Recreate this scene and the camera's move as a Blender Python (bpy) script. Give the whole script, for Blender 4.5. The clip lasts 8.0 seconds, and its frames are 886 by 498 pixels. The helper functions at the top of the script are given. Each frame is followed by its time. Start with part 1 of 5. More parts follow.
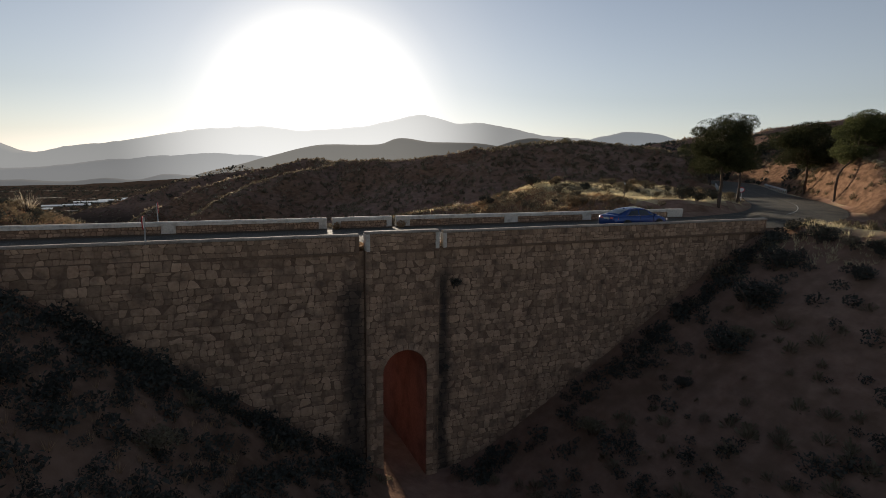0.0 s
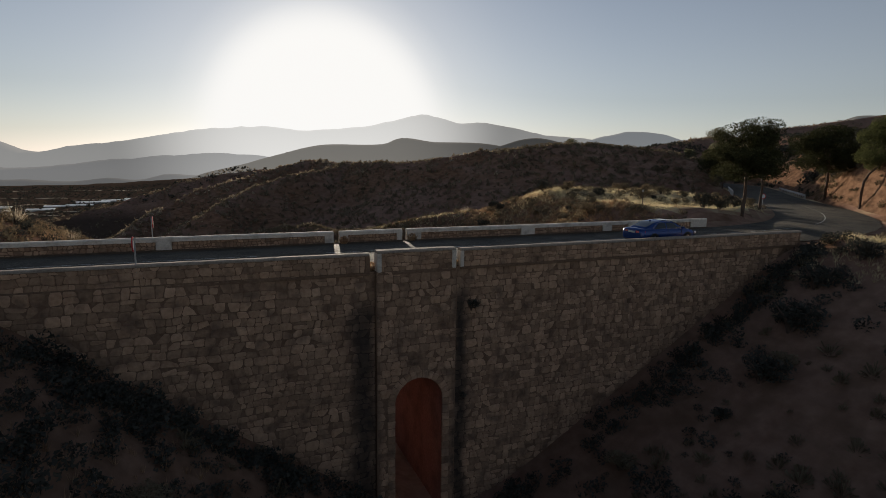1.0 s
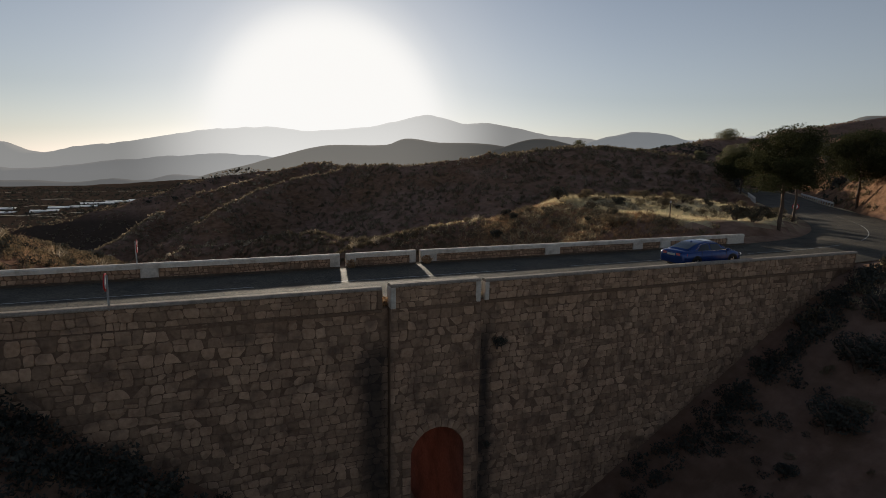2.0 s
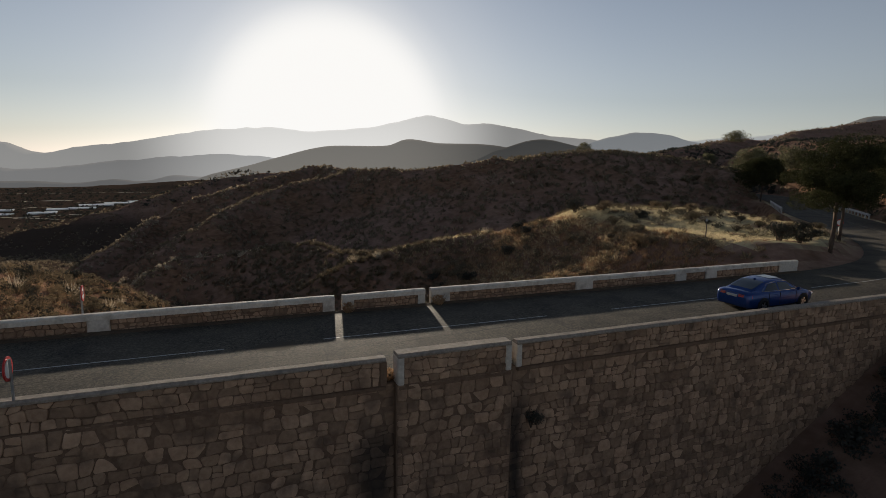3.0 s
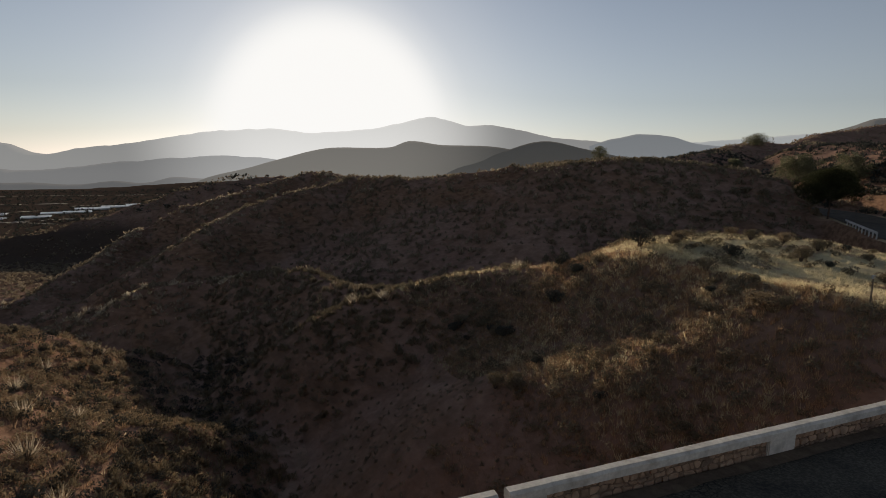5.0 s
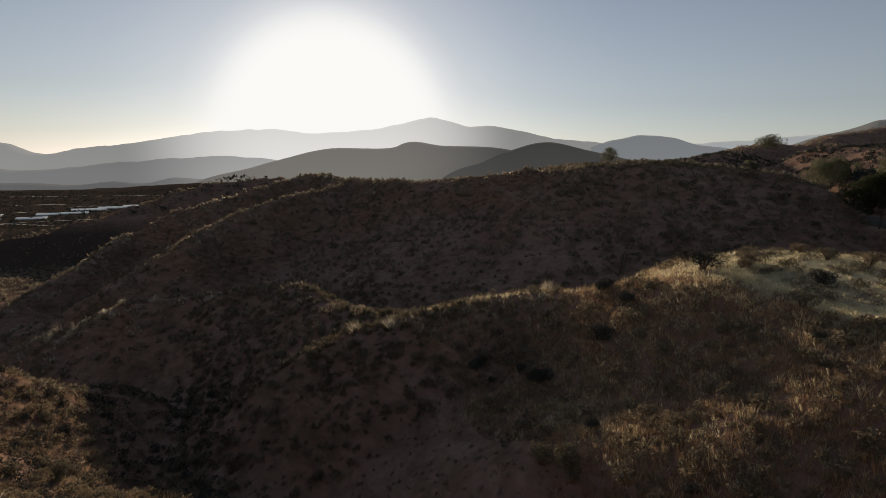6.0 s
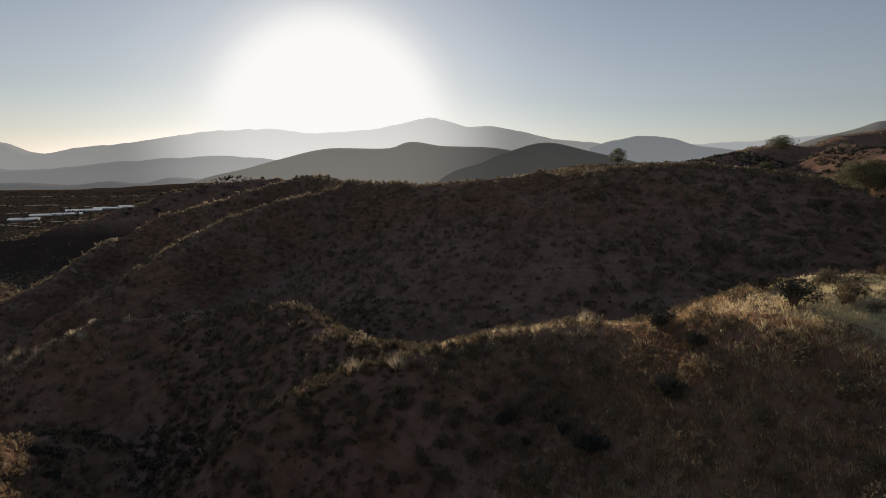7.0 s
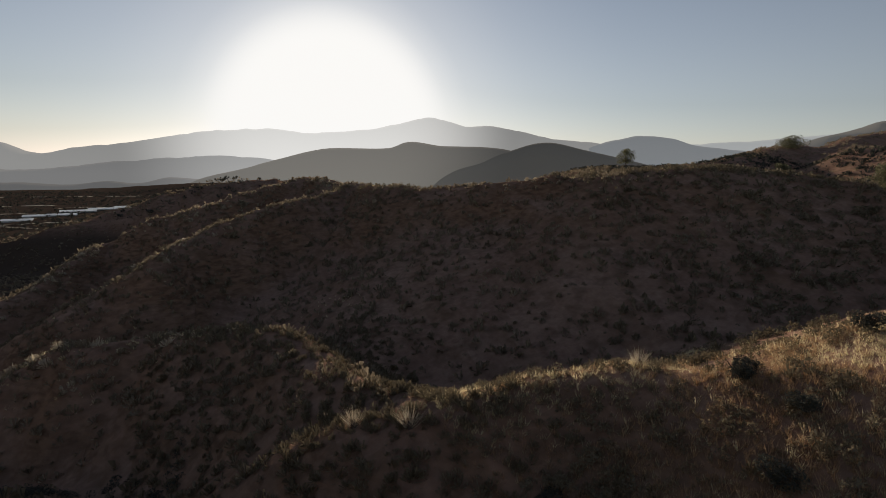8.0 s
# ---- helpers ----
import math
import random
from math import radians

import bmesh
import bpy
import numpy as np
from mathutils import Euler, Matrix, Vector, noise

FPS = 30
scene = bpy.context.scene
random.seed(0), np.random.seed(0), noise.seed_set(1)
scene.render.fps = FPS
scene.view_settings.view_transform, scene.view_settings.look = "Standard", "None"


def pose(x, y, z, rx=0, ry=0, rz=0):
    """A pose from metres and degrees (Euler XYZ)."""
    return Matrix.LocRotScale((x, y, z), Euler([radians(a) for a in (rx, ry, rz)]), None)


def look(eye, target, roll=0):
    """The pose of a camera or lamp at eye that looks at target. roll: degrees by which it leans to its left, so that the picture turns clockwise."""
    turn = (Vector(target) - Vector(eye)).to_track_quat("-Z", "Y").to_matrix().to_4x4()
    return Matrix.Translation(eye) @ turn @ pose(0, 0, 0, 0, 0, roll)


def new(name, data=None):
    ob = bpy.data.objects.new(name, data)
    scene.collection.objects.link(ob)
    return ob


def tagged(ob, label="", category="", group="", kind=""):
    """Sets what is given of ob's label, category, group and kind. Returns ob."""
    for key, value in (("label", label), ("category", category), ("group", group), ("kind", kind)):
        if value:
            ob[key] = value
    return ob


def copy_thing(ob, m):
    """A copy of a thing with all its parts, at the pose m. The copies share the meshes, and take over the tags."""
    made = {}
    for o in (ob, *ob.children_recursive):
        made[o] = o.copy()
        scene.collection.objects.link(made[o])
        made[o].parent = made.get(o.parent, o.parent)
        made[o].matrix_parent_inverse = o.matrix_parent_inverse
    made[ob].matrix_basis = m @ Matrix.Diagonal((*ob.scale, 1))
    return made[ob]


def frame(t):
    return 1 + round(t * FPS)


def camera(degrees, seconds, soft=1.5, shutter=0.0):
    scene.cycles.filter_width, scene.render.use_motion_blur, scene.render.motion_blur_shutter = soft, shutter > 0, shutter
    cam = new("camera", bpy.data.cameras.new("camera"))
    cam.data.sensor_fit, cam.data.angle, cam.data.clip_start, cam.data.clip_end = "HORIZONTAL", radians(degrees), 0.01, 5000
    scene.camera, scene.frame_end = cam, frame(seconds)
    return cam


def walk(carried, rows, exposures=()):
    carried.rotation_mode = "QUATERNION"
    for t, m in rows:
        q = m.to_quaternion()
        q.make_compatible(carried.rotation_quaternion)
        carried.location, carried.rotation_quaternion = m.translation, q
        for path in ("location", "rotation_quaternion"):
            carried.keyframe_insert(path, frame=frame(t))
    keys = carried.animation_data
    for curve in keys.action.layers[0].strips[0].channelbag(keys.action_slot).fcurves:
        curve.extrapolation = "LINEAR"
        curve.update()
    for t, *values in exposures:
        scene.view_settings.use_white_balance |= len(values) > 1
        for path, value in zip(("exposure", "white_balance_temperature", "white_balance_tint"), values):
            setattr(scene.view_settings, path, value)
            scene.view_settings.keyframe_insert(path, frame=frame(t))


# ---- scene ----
cam = camera(77.9, 8.0, soft=0.7)
PATH = [
    (0, (5.761, 5.179, 12.183), (6.524, 7.001, 11.869), 0.8),
    (0.5, (5.743, 6.169, 12.401), (6.505, 7.992, 12.088), 0.85),
    (1, (5.971, 7.345, 12.698), (6.726, 9.17, 12.383), 0.8),
    (1.5, (6.17, 8.71, 12.99), (6.917, 10.538, 12.675), 0.8),
    (3, (7.654, 14.943, 14.237), (8.393, 16.775, 13.924), 0.8),
    (3.5, (8.441, 17.493, 14.62), (9.18, 19.326, 14.309), 0.8),
    (4, (9.243, 20.417, 14.961), (9.982, 22.249, 14.651), 0.8),
    (4.5, (9.873, 23.483, 15.253), (10.61, 25.317, 14.943), 0.85),
    (5, (10.576, 27.13, 15.463), (11.309, 28.965, 15.155), 0.85),
    (6.5, (12.856, 37.91, 15.911), (13.589, 39.746, 15.606), 1.0),
    (7, (13.627, 41.424, 16.086), (14.363, 43.259, 15.781), 1.05),
    (7.5, (14.32, 44.666, 16.244), (15.059, 46.499, 15.938), 1.1),
    (8, (15.033, 47.93, 16.403), (15.773, 49.763, 16.098), 1.1),
]
walk(cam, [(t, look(eye, target, roll)) for t, eye, target, roll in PATH],
     exposures=[(0, 0.42), (0.5, 0.28), (1.0, 0.15), (8, 0.15)])

# ---- light: low sun ahead, hazy clear sky ----
SUN_AZ, SUN_EL = 10.3, 7.5
GLOW_EL = 3.0


def heading(az, el):
    a, e = radians(az), radians(el)
    return Vector((math.sin(a) * math.cos(e), math.cos(a) * math.cos(e), math.sin(e)))


world = bpy.data.worlds.new("evening_sky")
scene.world = world
world.use_nodes = True
wn, wl = world.node_tree.nodes, world.node_tree.links
wn.clear()
sky = wn.new("ShaderNodeTexSky")
sky.sky_type, sky.sun_disc = "NISHITA", False
sky.sun_elevation, sky.sun_rotation = radians(SUN_EL), radians(SUN_AZ)
sky.air_density, sky.dust_density, sky.ozone_density, sky.altitude = 1.0, 0.2, 2.0, 600
SKY_STRENGTH = 0.083
sky_light = wn.new("ShaderNodeBackground")
sky_light.inputs["Strength"].default_value = SKY_STRENGTH
pale = wn.new("ShaderNodeHueSaturation")
wl.new(sky.outputs[0], pale.inputs["Color"])
tint = wn.new("ShaderNodeMix")
tint.data_type, tint.blend_type = "RGBA", "MULTIPLY"
tint.inputs["Factor"].default_value, tint.inputs["B"].default_value = 1.0, (1.0, 0.973, 1.018, 1)
wl.new(pale.outputs[0], tint.inputs["A"])
wl.new(tint.outputs["Result"], sky_light.inputs["Color"])
# the bright aureole of haze round the sun
coord = wn.new("ShaderNodeTexCoord")
unit = wn.new("ShaderNodeVectorMath")
unit.operation = "NORMALIZE"
wl.new(coord.outputs["Generated"], unit.inputs[0])
# the sky deepens towards the zenith
upward = wn.new("ShaderNodeSeparateXYZ")
wl.new(unit.outputs[0], upward.inputs[0])
deep = wn.new("ShaderNodeMapRange")
deep.inputs["From Min"].default_value, deep.inputs["From Max"].default_value = 0.0, 0.75
deep.inputs["To Min"].default_value, deep.inputs["To Max"].default_value = 0.42, 0.84
wl.new(upward.outputs["Z"], deep.inputs["Value"])
wl.new(deep.outputs[0], pale.inputs["Saturation"])
dot = wn.new("ShaderNodeVectorMath")
dot.operation = "DOT_PRODUCT"
dot.inputs[1].default_value = heading(SUN_AZ, GLOW_EL)
wl.new(unit.outputs[0], dot.inputs[0])
away = wn.new("ShaderNodeMath")
away.operation = "ARCCOSINE"
wl.new(dot.outputs["Value"], away.inputs[0])
share = wn.new("ShaderNodeMath")
share.operation = "DIVIDE"
share.inputs[1].default_value = radians(30)
wl.new(away.outputs[0], share.inputs[0])
rim = wn.new("ShaderNodeValToRGB")
rim.color_ramp.interpolation = "B_SPLINE"
for place, level in ((0.0, 1.0), (0.27, 1.0), (0.315, 1.0), (0.36, 0.8), (0.405, 0.44), (0.48, 0.2), (0.68, 0.06), (1.0, 0.0)):
    stop = rim.color_ramp.elements[0] if place == 0 else rim.color_ramp.elements[-1] if place == 1 else rim.color_ramp.elements.new(place)
    stop.position, stop.color = place, (level, level, level, 1)
wl.new(share.outputs[0], rim.inputs["Fac"])
glow = wn.new("ShaderNodeBackground")
glow.inputs["Color"].default_value, glow.inputs["Strength"].default_value = (1.0, 0.985, 0.96, 1), 0.87
blend = wn.new("ShaderNodeMixShader")
wl.new(rim.outputs[0], blend.inputs["Fac"])
wl.new(sky_light.outputs[0], blend.inputs[1])
wl.new(glow.outputs[0], blend.inputs[2])
wl.new(blend.outputs[0], wn.new("ShaderNodeOutputWorld").inputs["Surface"])

sun = new("sun", bpy.data.lights.new("sun", "SUN"))
sun.data.energy, sun.data.angle, sun.data.color = 4.6, radians(0.6), (1.0, 0.87, 0.70)
sun.matrix_world = look(heading(SUN_AZ, SUN_EL) * 200, (0, 0, 0))

# ---- materials ----
def mat(name, a, b, rough=0.85, fine=6.0, coarse=0.5, bump=0.3, spread=0.0, island=0.0, metal=0.0, gloss=0.3, thin=0.0,
        dark=None, dark_scale=1.2, dark_amount=0.5, grain=0.02):
    """Two colours mixed at two scales of noise in world metres; spread: random brightness per object, island: per loose piece; thin: share of light let through."""
    m = bpy.data.materials.new(name)
    m.use_nodes = True
    n, l = m.node_tree.nodes, m.node_tree.links
    bsdf = n["Principled BSDF"]
    place = n.new("ShaderNodeNewGeometry")
    noises = []
    for scale, detail in ((fine, 6), (coarse, 4)):
        tex = n.new("ShaderNodeTexNoise")
        tex.inputs["Scale"].default_value, tex.inputs["Detail"].default_value = scale, detail
        tex.inputs["Roughness"].default_value = 0.62
        l.new(place.outputs["Position"], tex.inputs["Vector"])
        noises.append(tex)
    both = n.new("ShaderNodeMath")
    both.operation = "MULTIPLY_ADD"
    both.inputs[1].default_value = 0.55
    half = n.new("ShaderNodeMath")
    half.operation = "MULTIPLY"
    half.inputs[1].default_value = 0.45
    l.new(noises[1].outputs["Fac"], half.inputs[0])
    l.new(noises[0].outputs["Fac"], both.inputs[0])
    l.new(half.outputs[0], both.inputs[2])
    ramp = n.new("ShaderNodeMapRange")
    ramp.inputs["From Min"].default_value, ramp.inputs["From Max"].default_value = 0.36, 0.64
    l.new(both.outputs[0], ramp.inputs["Value"])
    mix = n.new("ShaderNodeMix")
    mix.data_type = "RGBA"
    mix.inputs["A"].default_value, mix.inputs["B"].default_value = (*a, 1), (*b, 1)
    l.new(ramp.outputs[0], mix.inputs["Factor"])
    colour = mix.outputs["Result"]
    if dark:
        tex = n.new("ShaderNodeTexNoise")
        tex.inputs["Scale"].default_value, tex.inputs["Detail"].default_value = dark_scale, 5
        l.new(place.outputs["Position"], tex.inputs["Vector"])
        cut = n.new("ShaderNodeMapRange")
        cut.inputs["From Min"].default_value, cut.inputs["From Max"].default_value = 0.5, 0.68
        cut.inputs["To Max"].default_value = dark_amount
        l.new(tex.outputs["Fac"], cut.inputs["Value"])
        over = n.new("ShaderNodeMix")
        over.data_type = "RGBA"
        over.inputs["B"].default_value = (*dark, 1)
        l.new(cut.outputs[0], over.inputs["Factor"])
        l.new(colour, over.inputs["A"])
        colour = over.outputs["Result"]
    for amount, source in ((spread, "object"), (island, "island")):
        if not amount:
            continue
        if source == "object":
            value = n.new("ShaderNodeObjectInfo").outputs["Random"]
        else:
            value = place.outputs["Random Per Island"]
        vary = n.new("ShaderNodeMapRange")
        vary.inputs["To Min"].default_value, vary.inputs["To Max"].default_value = 1 - amount, 1 + amount
        l.new(value, vary.inputs["Value"])
        hsv = n.new("ShaderNodeHueSaturation")
        l.new(vary.outputs[0], hsv.inputs["Value"])
        l.new(colour, hsv.inputs["Color"])
        colour = hsv.outputs["Color"]
    l.new(colour, bsdf.inputs["Base Color"])
    bsdf.inputs["Roughness"].default_value, bsdf.inputs["Metallic"].default_value = rough, metal
    bsdf.inputs["Specular IOR Level"].default_value = gloss
    if bump:
        lift = n.new("ShaderNodeBump")
        lift.inputs["Strength"].default_value, lift.inputs["Distance"].default_value = bump, grain
        l.new(noises[0].outputs["Fac"], lift.inputs["Height"])
        l.new(lift.outputs[0], bsdf.inputs["Normal"])
    if thin:
        let = n.new("ShaderNodeBsdfTranslucent")
        l.new(colour, let.inputs["Color"])
        share = n.new("ShaderNodeMixShader")
        share.inputs["Fac"].default_value = thin
        l.new(bsdf.outputs[0], share.inputs[1])
        l.new(let.outputs[0], share.inputs[2])
        l.new(share.outputs[0], n["Material Output"].inputs["Surface"])
    return m


def ground_material():
    """Red-brown badland soil with pale stony patches; straw litter where it lies flat."""
    m = mat("badland_soil", (0.208, 0.117, 0.083), (0.335, 0.212, 0.153), rough=1.0, fine=1.6, coarse=0.12, bump=0.6, gloss=0.0,
            dark=(0.13, 0.08, 0.052), dark_scale=0.55, dark_amount=0.7, grain=0.25)
    n, l = m.node_tree.nodes, m.node_tree.links
    bsdf = n["Principled BSDF"]
    under = bsdf.inputs["Base Color"].links[0].from_socket
    place = n.new("ShaderNodeNewGeometry")
    split = n.new("ShaderNodeSeparateXYZ")
    l.new(place.outputs["True Normal"], split.inputs[0])
    flat = n.new("ShaderNodeMapRange")
    flat.inputs["From Min"].default_value, flat.inputs["From Max"].default_value = 0.93, 0.985
    l.new(split.outputs["Z"], flat.inputs["Value"])
    tex = n.new("ShaderNodeTexNoise")
    tex.inputs["Scale"].default_value, tex.inputs["Detail"].default_value = 0.35, 5
    l.new(place.outputs["Position"], tex.inputs["Vector"])
    patch = n.new("ShaderNodeMapRange")
    patch.inputs["From Min"].default_value, patch.inputs["From Max"].default_value = 0.34, 0.5
    l.new(tex.outputs["Fac"], patch.inputs["Value"])
    times = n.new("ShaderNodeMath")
    times.operation = "MULTIPLY"
    spot = n.new("ShaderNodeSeparateXYZ")
    l.new(place.outputs["Position"], spot.inputs[0])
    upland = n.new("ShaderNodeMapRange")
    upland.inputs["From Min"].default_value, upland.inputs["From Max"].default_value = 8.5, 8.85
    upland.inputs["To Min"].default_value = 0.08
    l.new(spot.outputs["Z"], upland.inputs["Value"])
    hither = n.new("ShaderNodeMapRange")
    hither.inputs["From Min"].default_value, hither.inputs["From Max"].default_value = 82, 70
    l.new(spot.outputs["Y"], hither.inputs["Value"])
    level = n.new("ShaderNodeMath")
    level.operation = "MULTIPLY"
    l.new(upland.outputs[0], level.inputs[0])
    l.new(hither.outputs[0], level.inputs[1])
    meadow = n.new("ShaderNodeMath")
    meadow.operation = "MULTIPLY"
    l.new(flat.outputs[0], meadow.inputs[0])
    l.new(level.outputs[0], meadow.inputs[1])
    l.new(meadow.outputs[0], times.inputs[0])
    l.new(patch.outputs[0], times.inputs[1])
    over = n.new("ShaderNodeMix")
    over.data_type = "RGBA"
    over.inputs["B"].default_value = (0.56, 0.46, 0.27, 1)
    l.new(times.outputs[0], over.inputs["Factor"])
    l.new(under, over.inputs["A"])
    # layers of marl that crop out where the ground is steep
    stretch = n.new("ShaderNodeMapping")
    stretch.inputs["Scale"].default_value = (0.8, 0.8, 2.4)
    stretch.inputs["Rotation"].default_value = (0.3, 0.62, 0)
    l.new(place.outputs["Position"], stretch.inputs["Vector"])
    beds = n.new("ShaderNodeTexNoise")
    beds.inputs["Scale"].default_value, beds.inputs["Detail"].default_value = 1.0, 5
    l.new(stretch.outputs[0], beds.inputs["Vector"])
    shade = n.new("ShaderNodeMapRange")
    shade.inputs["From Min"].default_value, shade.inputs["From Max"].default_value = 0.4, 0.62
    shade.inputs["To Max"].default_value = 0.65
    l.new(beds.outputs["Fac"], shade.inputs["Value"])
    steep = n.new("ShaderNodeMapRange")
    steep.inputs["From Min"].default_value, steep.inputs["From Max"].default_value = 0.93, 0.75
    l.new(split.outputs["Z"], steep.inputs["Value"])
    amount = n.new("ShaderNodeMath")
    amount.operation = "MULTIPLY"
    l.new(shade.outputs[0], amount.inputs[0])
    l.new(steep.outputs[0], amount.inputs[1])
    layered = n.new("ShaderNodeMix")
    layered.data_type = "RGBA"
    layered.inputs["B"].default_value = (0.085, 0.05, 0.033, 1)
    l.new(amount.outputs[0], layered.inputs["Factor"])
    clay = n.new("ShaderNodeMix")
    clay.data_type = "RGBA"
    clay.inputs["B"].default_value = (0.225, 0.13, 0.077, 1)
    hold = n.new("ShaderNodeMath")
    hold.operation = "MULTIPLY"
    hold.inputs[1].default_value = 0.75
    l.new(steep.outputs[0], hold.inputs[0])
    l.new(hold.outputs[0], clay.inputs["Factor"])
    l.new(over.outputs["Result"], clay.inputs["A"])
    # shade over the plain far below, put into a darker soil colour
    plain_shade = n.new("ShaderNodeMapRange")
    plain_shade.inputs["From Min"].default_value, plain_shade.inputs["From Max"].default_value = -13, -18
    plain_shade.inputs["To Max"].default_value = 0.85
    l.new(spot.outputs["Z"], plain_shade.inputs["Value"])
    shaded_plain = n.new("ShaderNodeMix")
    shaded_plain.data_type = "RGBA"
    shaded_plain.inputs["B"].default_value = (0.055, 0.043, 0.032, 1)
    l.new(plain_shade.outputs[0], shaded_plain.inputs["Factor"])
    l.new(clay.outputs["Result"], shaded_plain.inputs["A"])
    l.new(shaded_plain.outputs["Result"], layered.inputs["A"])
    l.new(layered.outputs["Result"], bsdf.inputs["Base Color"])
    rills = n.new("ShaderNodeBump")
    rills.inputs["Distance"].default_value = 0.22
    l.new(steep.outputs[0], rills.inputs["Strength"])
    l.new(beds.outputs["Fac"], rills.inputs["Height"])
    l.new(bsdf.inputs["Normal"].links[0].from_socket, rills.inputs["Normal"])
    l.new(rills.outputs[0], bsdf.inputs["Normal"])
    return m


def stained(m, where):
    """Adds damp dark streaks below the drains, at the x places given, to a wall material."""
    n, l = m.node_tree.nodes, m.node_tree.links
    bsdf = n["Principled BSDF"]
    colour = bsdf.inputs["Base Color"].links[0].from_socket
    place = n.new("ShaderNodeNewGeometry")
    split = n.new("ShaderNodeSeparateXYZ")
    l.new(place.outputs["Position"], split.inputs[0])
    tex = n.new("ShaderNodeTexNoise")
    tex.inputs["Scale"].default_value = 0.9
    l.new(place.outputs["Position"], tex.inputs["Vector"])
    for x, wide, top in where:
        off = n.new("ShaderNodeMath")
        off.operation = "MULTIPLY_ADD"
        off.inputs[1].default_value = 0.9
        l.new(tex.outputs["Fac"], off.inputs[0])
        l.new(split.outputs["X"], off.inputs[2])
        gap = n.new("ShaderNodeMath")
        gap.operation = "SUBTRACT"
        gap.inputs[1].default_value = x + 0.45
        l.new(off.outputs[0], gap.inputs[0])
        away = n.new("ShaderNodeMath")
        away.operation = "ABSOLUTE"
        l.new(gap.outputs[0], away.inputs[0])
        near = n.new("ShaderNodeMapRange")
        near.interpolation_type = "SMOOTHSTEP"
        near.inputs["From Min"].default_value, near.inputs["From Max"].default_value = wide, wide * 0.1
        l.new(away.outputs[0], near.inputs["Value"])
        below = n.new("ShaderNodeMapRange")
        below.interpolation_type = "SMOOTHSTEP"
        below.inputs["From Min"].default_value, below.inputs["From Max"].default_value = top, top - 1.4
        below.inputs["To Max"].default_value = 0.8
        l.new(split.outputs["Z"], below.inputs["Value"])
        both = n.new("ShaderNodeMath")
        both.operation = "MULTIPLY"
        l.new(near.outputs[0], both.inputs[0])
        l.new(below.outputs[0], both.inputs[1])
        over = n.new("ShaderNodeMix")
        over.data_type = "RGBA"
        over.inputs["B"].default_value = (0.025, 0.025, 0.024, 1)
        l.new(both.outputs[0], over.inputs["Factor"])
        l.new(colour, over.inputs["A"])
        colour = over.outputs["Result"]
    l.new(colour, bsdf.inputs["Base Color"])
    return m


def haze_material(name, colour, strength, near_sun, low, high):
    """A far range with lit haze painted on as emission, more so towards the sun and towards its foot."""
    m = bpy.data.materials.new(name)
    m.use_nodes = True
    n, l = m.node_tree.nodes, m.node_tree.links
    n.clear()
    place = n.new("ShaderNodeNewGeometry")
    unit = n.new("ShaderNodeVectorMath")
    unit.operation = "NORMALIZE"
    l.new(place.outputs["Position"], unit.inputs[0])
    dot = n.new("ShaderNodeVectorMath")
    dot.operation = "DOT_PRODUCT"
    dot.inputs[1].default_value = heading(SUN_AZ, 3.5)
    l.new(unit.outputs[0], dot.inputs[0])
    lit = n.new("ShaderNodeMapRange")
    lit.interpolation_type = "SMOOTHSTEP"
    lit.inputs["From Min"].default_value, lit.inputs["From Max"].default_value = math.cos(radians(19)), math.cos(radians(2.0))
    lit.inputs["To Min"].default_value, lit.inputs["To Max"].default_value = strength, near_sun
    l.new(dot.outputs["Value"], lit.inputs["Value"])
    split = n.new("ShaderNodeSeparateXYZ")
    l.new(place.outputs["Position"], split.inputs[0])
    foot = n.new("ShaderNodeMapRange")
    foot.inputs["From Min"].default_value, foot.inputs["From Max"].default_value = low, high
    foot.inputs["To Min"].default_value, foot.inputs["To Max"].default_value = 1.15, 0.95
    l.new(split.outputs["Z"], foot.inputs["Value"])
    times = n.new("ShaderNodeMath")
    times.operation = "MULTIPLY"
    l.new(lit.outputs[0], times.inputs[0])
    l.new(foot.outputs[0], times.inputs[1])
    haze_glow = n.new("ShaderNodeEmission")
    haze_glow.inputs["Color"].default_value = (*colour, 1)
    l.new(times.outputs[0], haze_glow.inputs["Strength"])
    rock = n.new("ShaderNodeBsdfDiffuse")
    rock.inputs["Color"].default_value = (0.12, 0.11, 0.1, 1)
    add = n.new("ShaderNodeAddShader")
    l.new(haze_glow.outputs[0], add.inputs[0])
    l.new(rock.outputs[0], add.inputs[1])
    l.new(add.outputs[0], n.new("ShaderNodeOutputMaterial").inputs["Surface"])
    return m


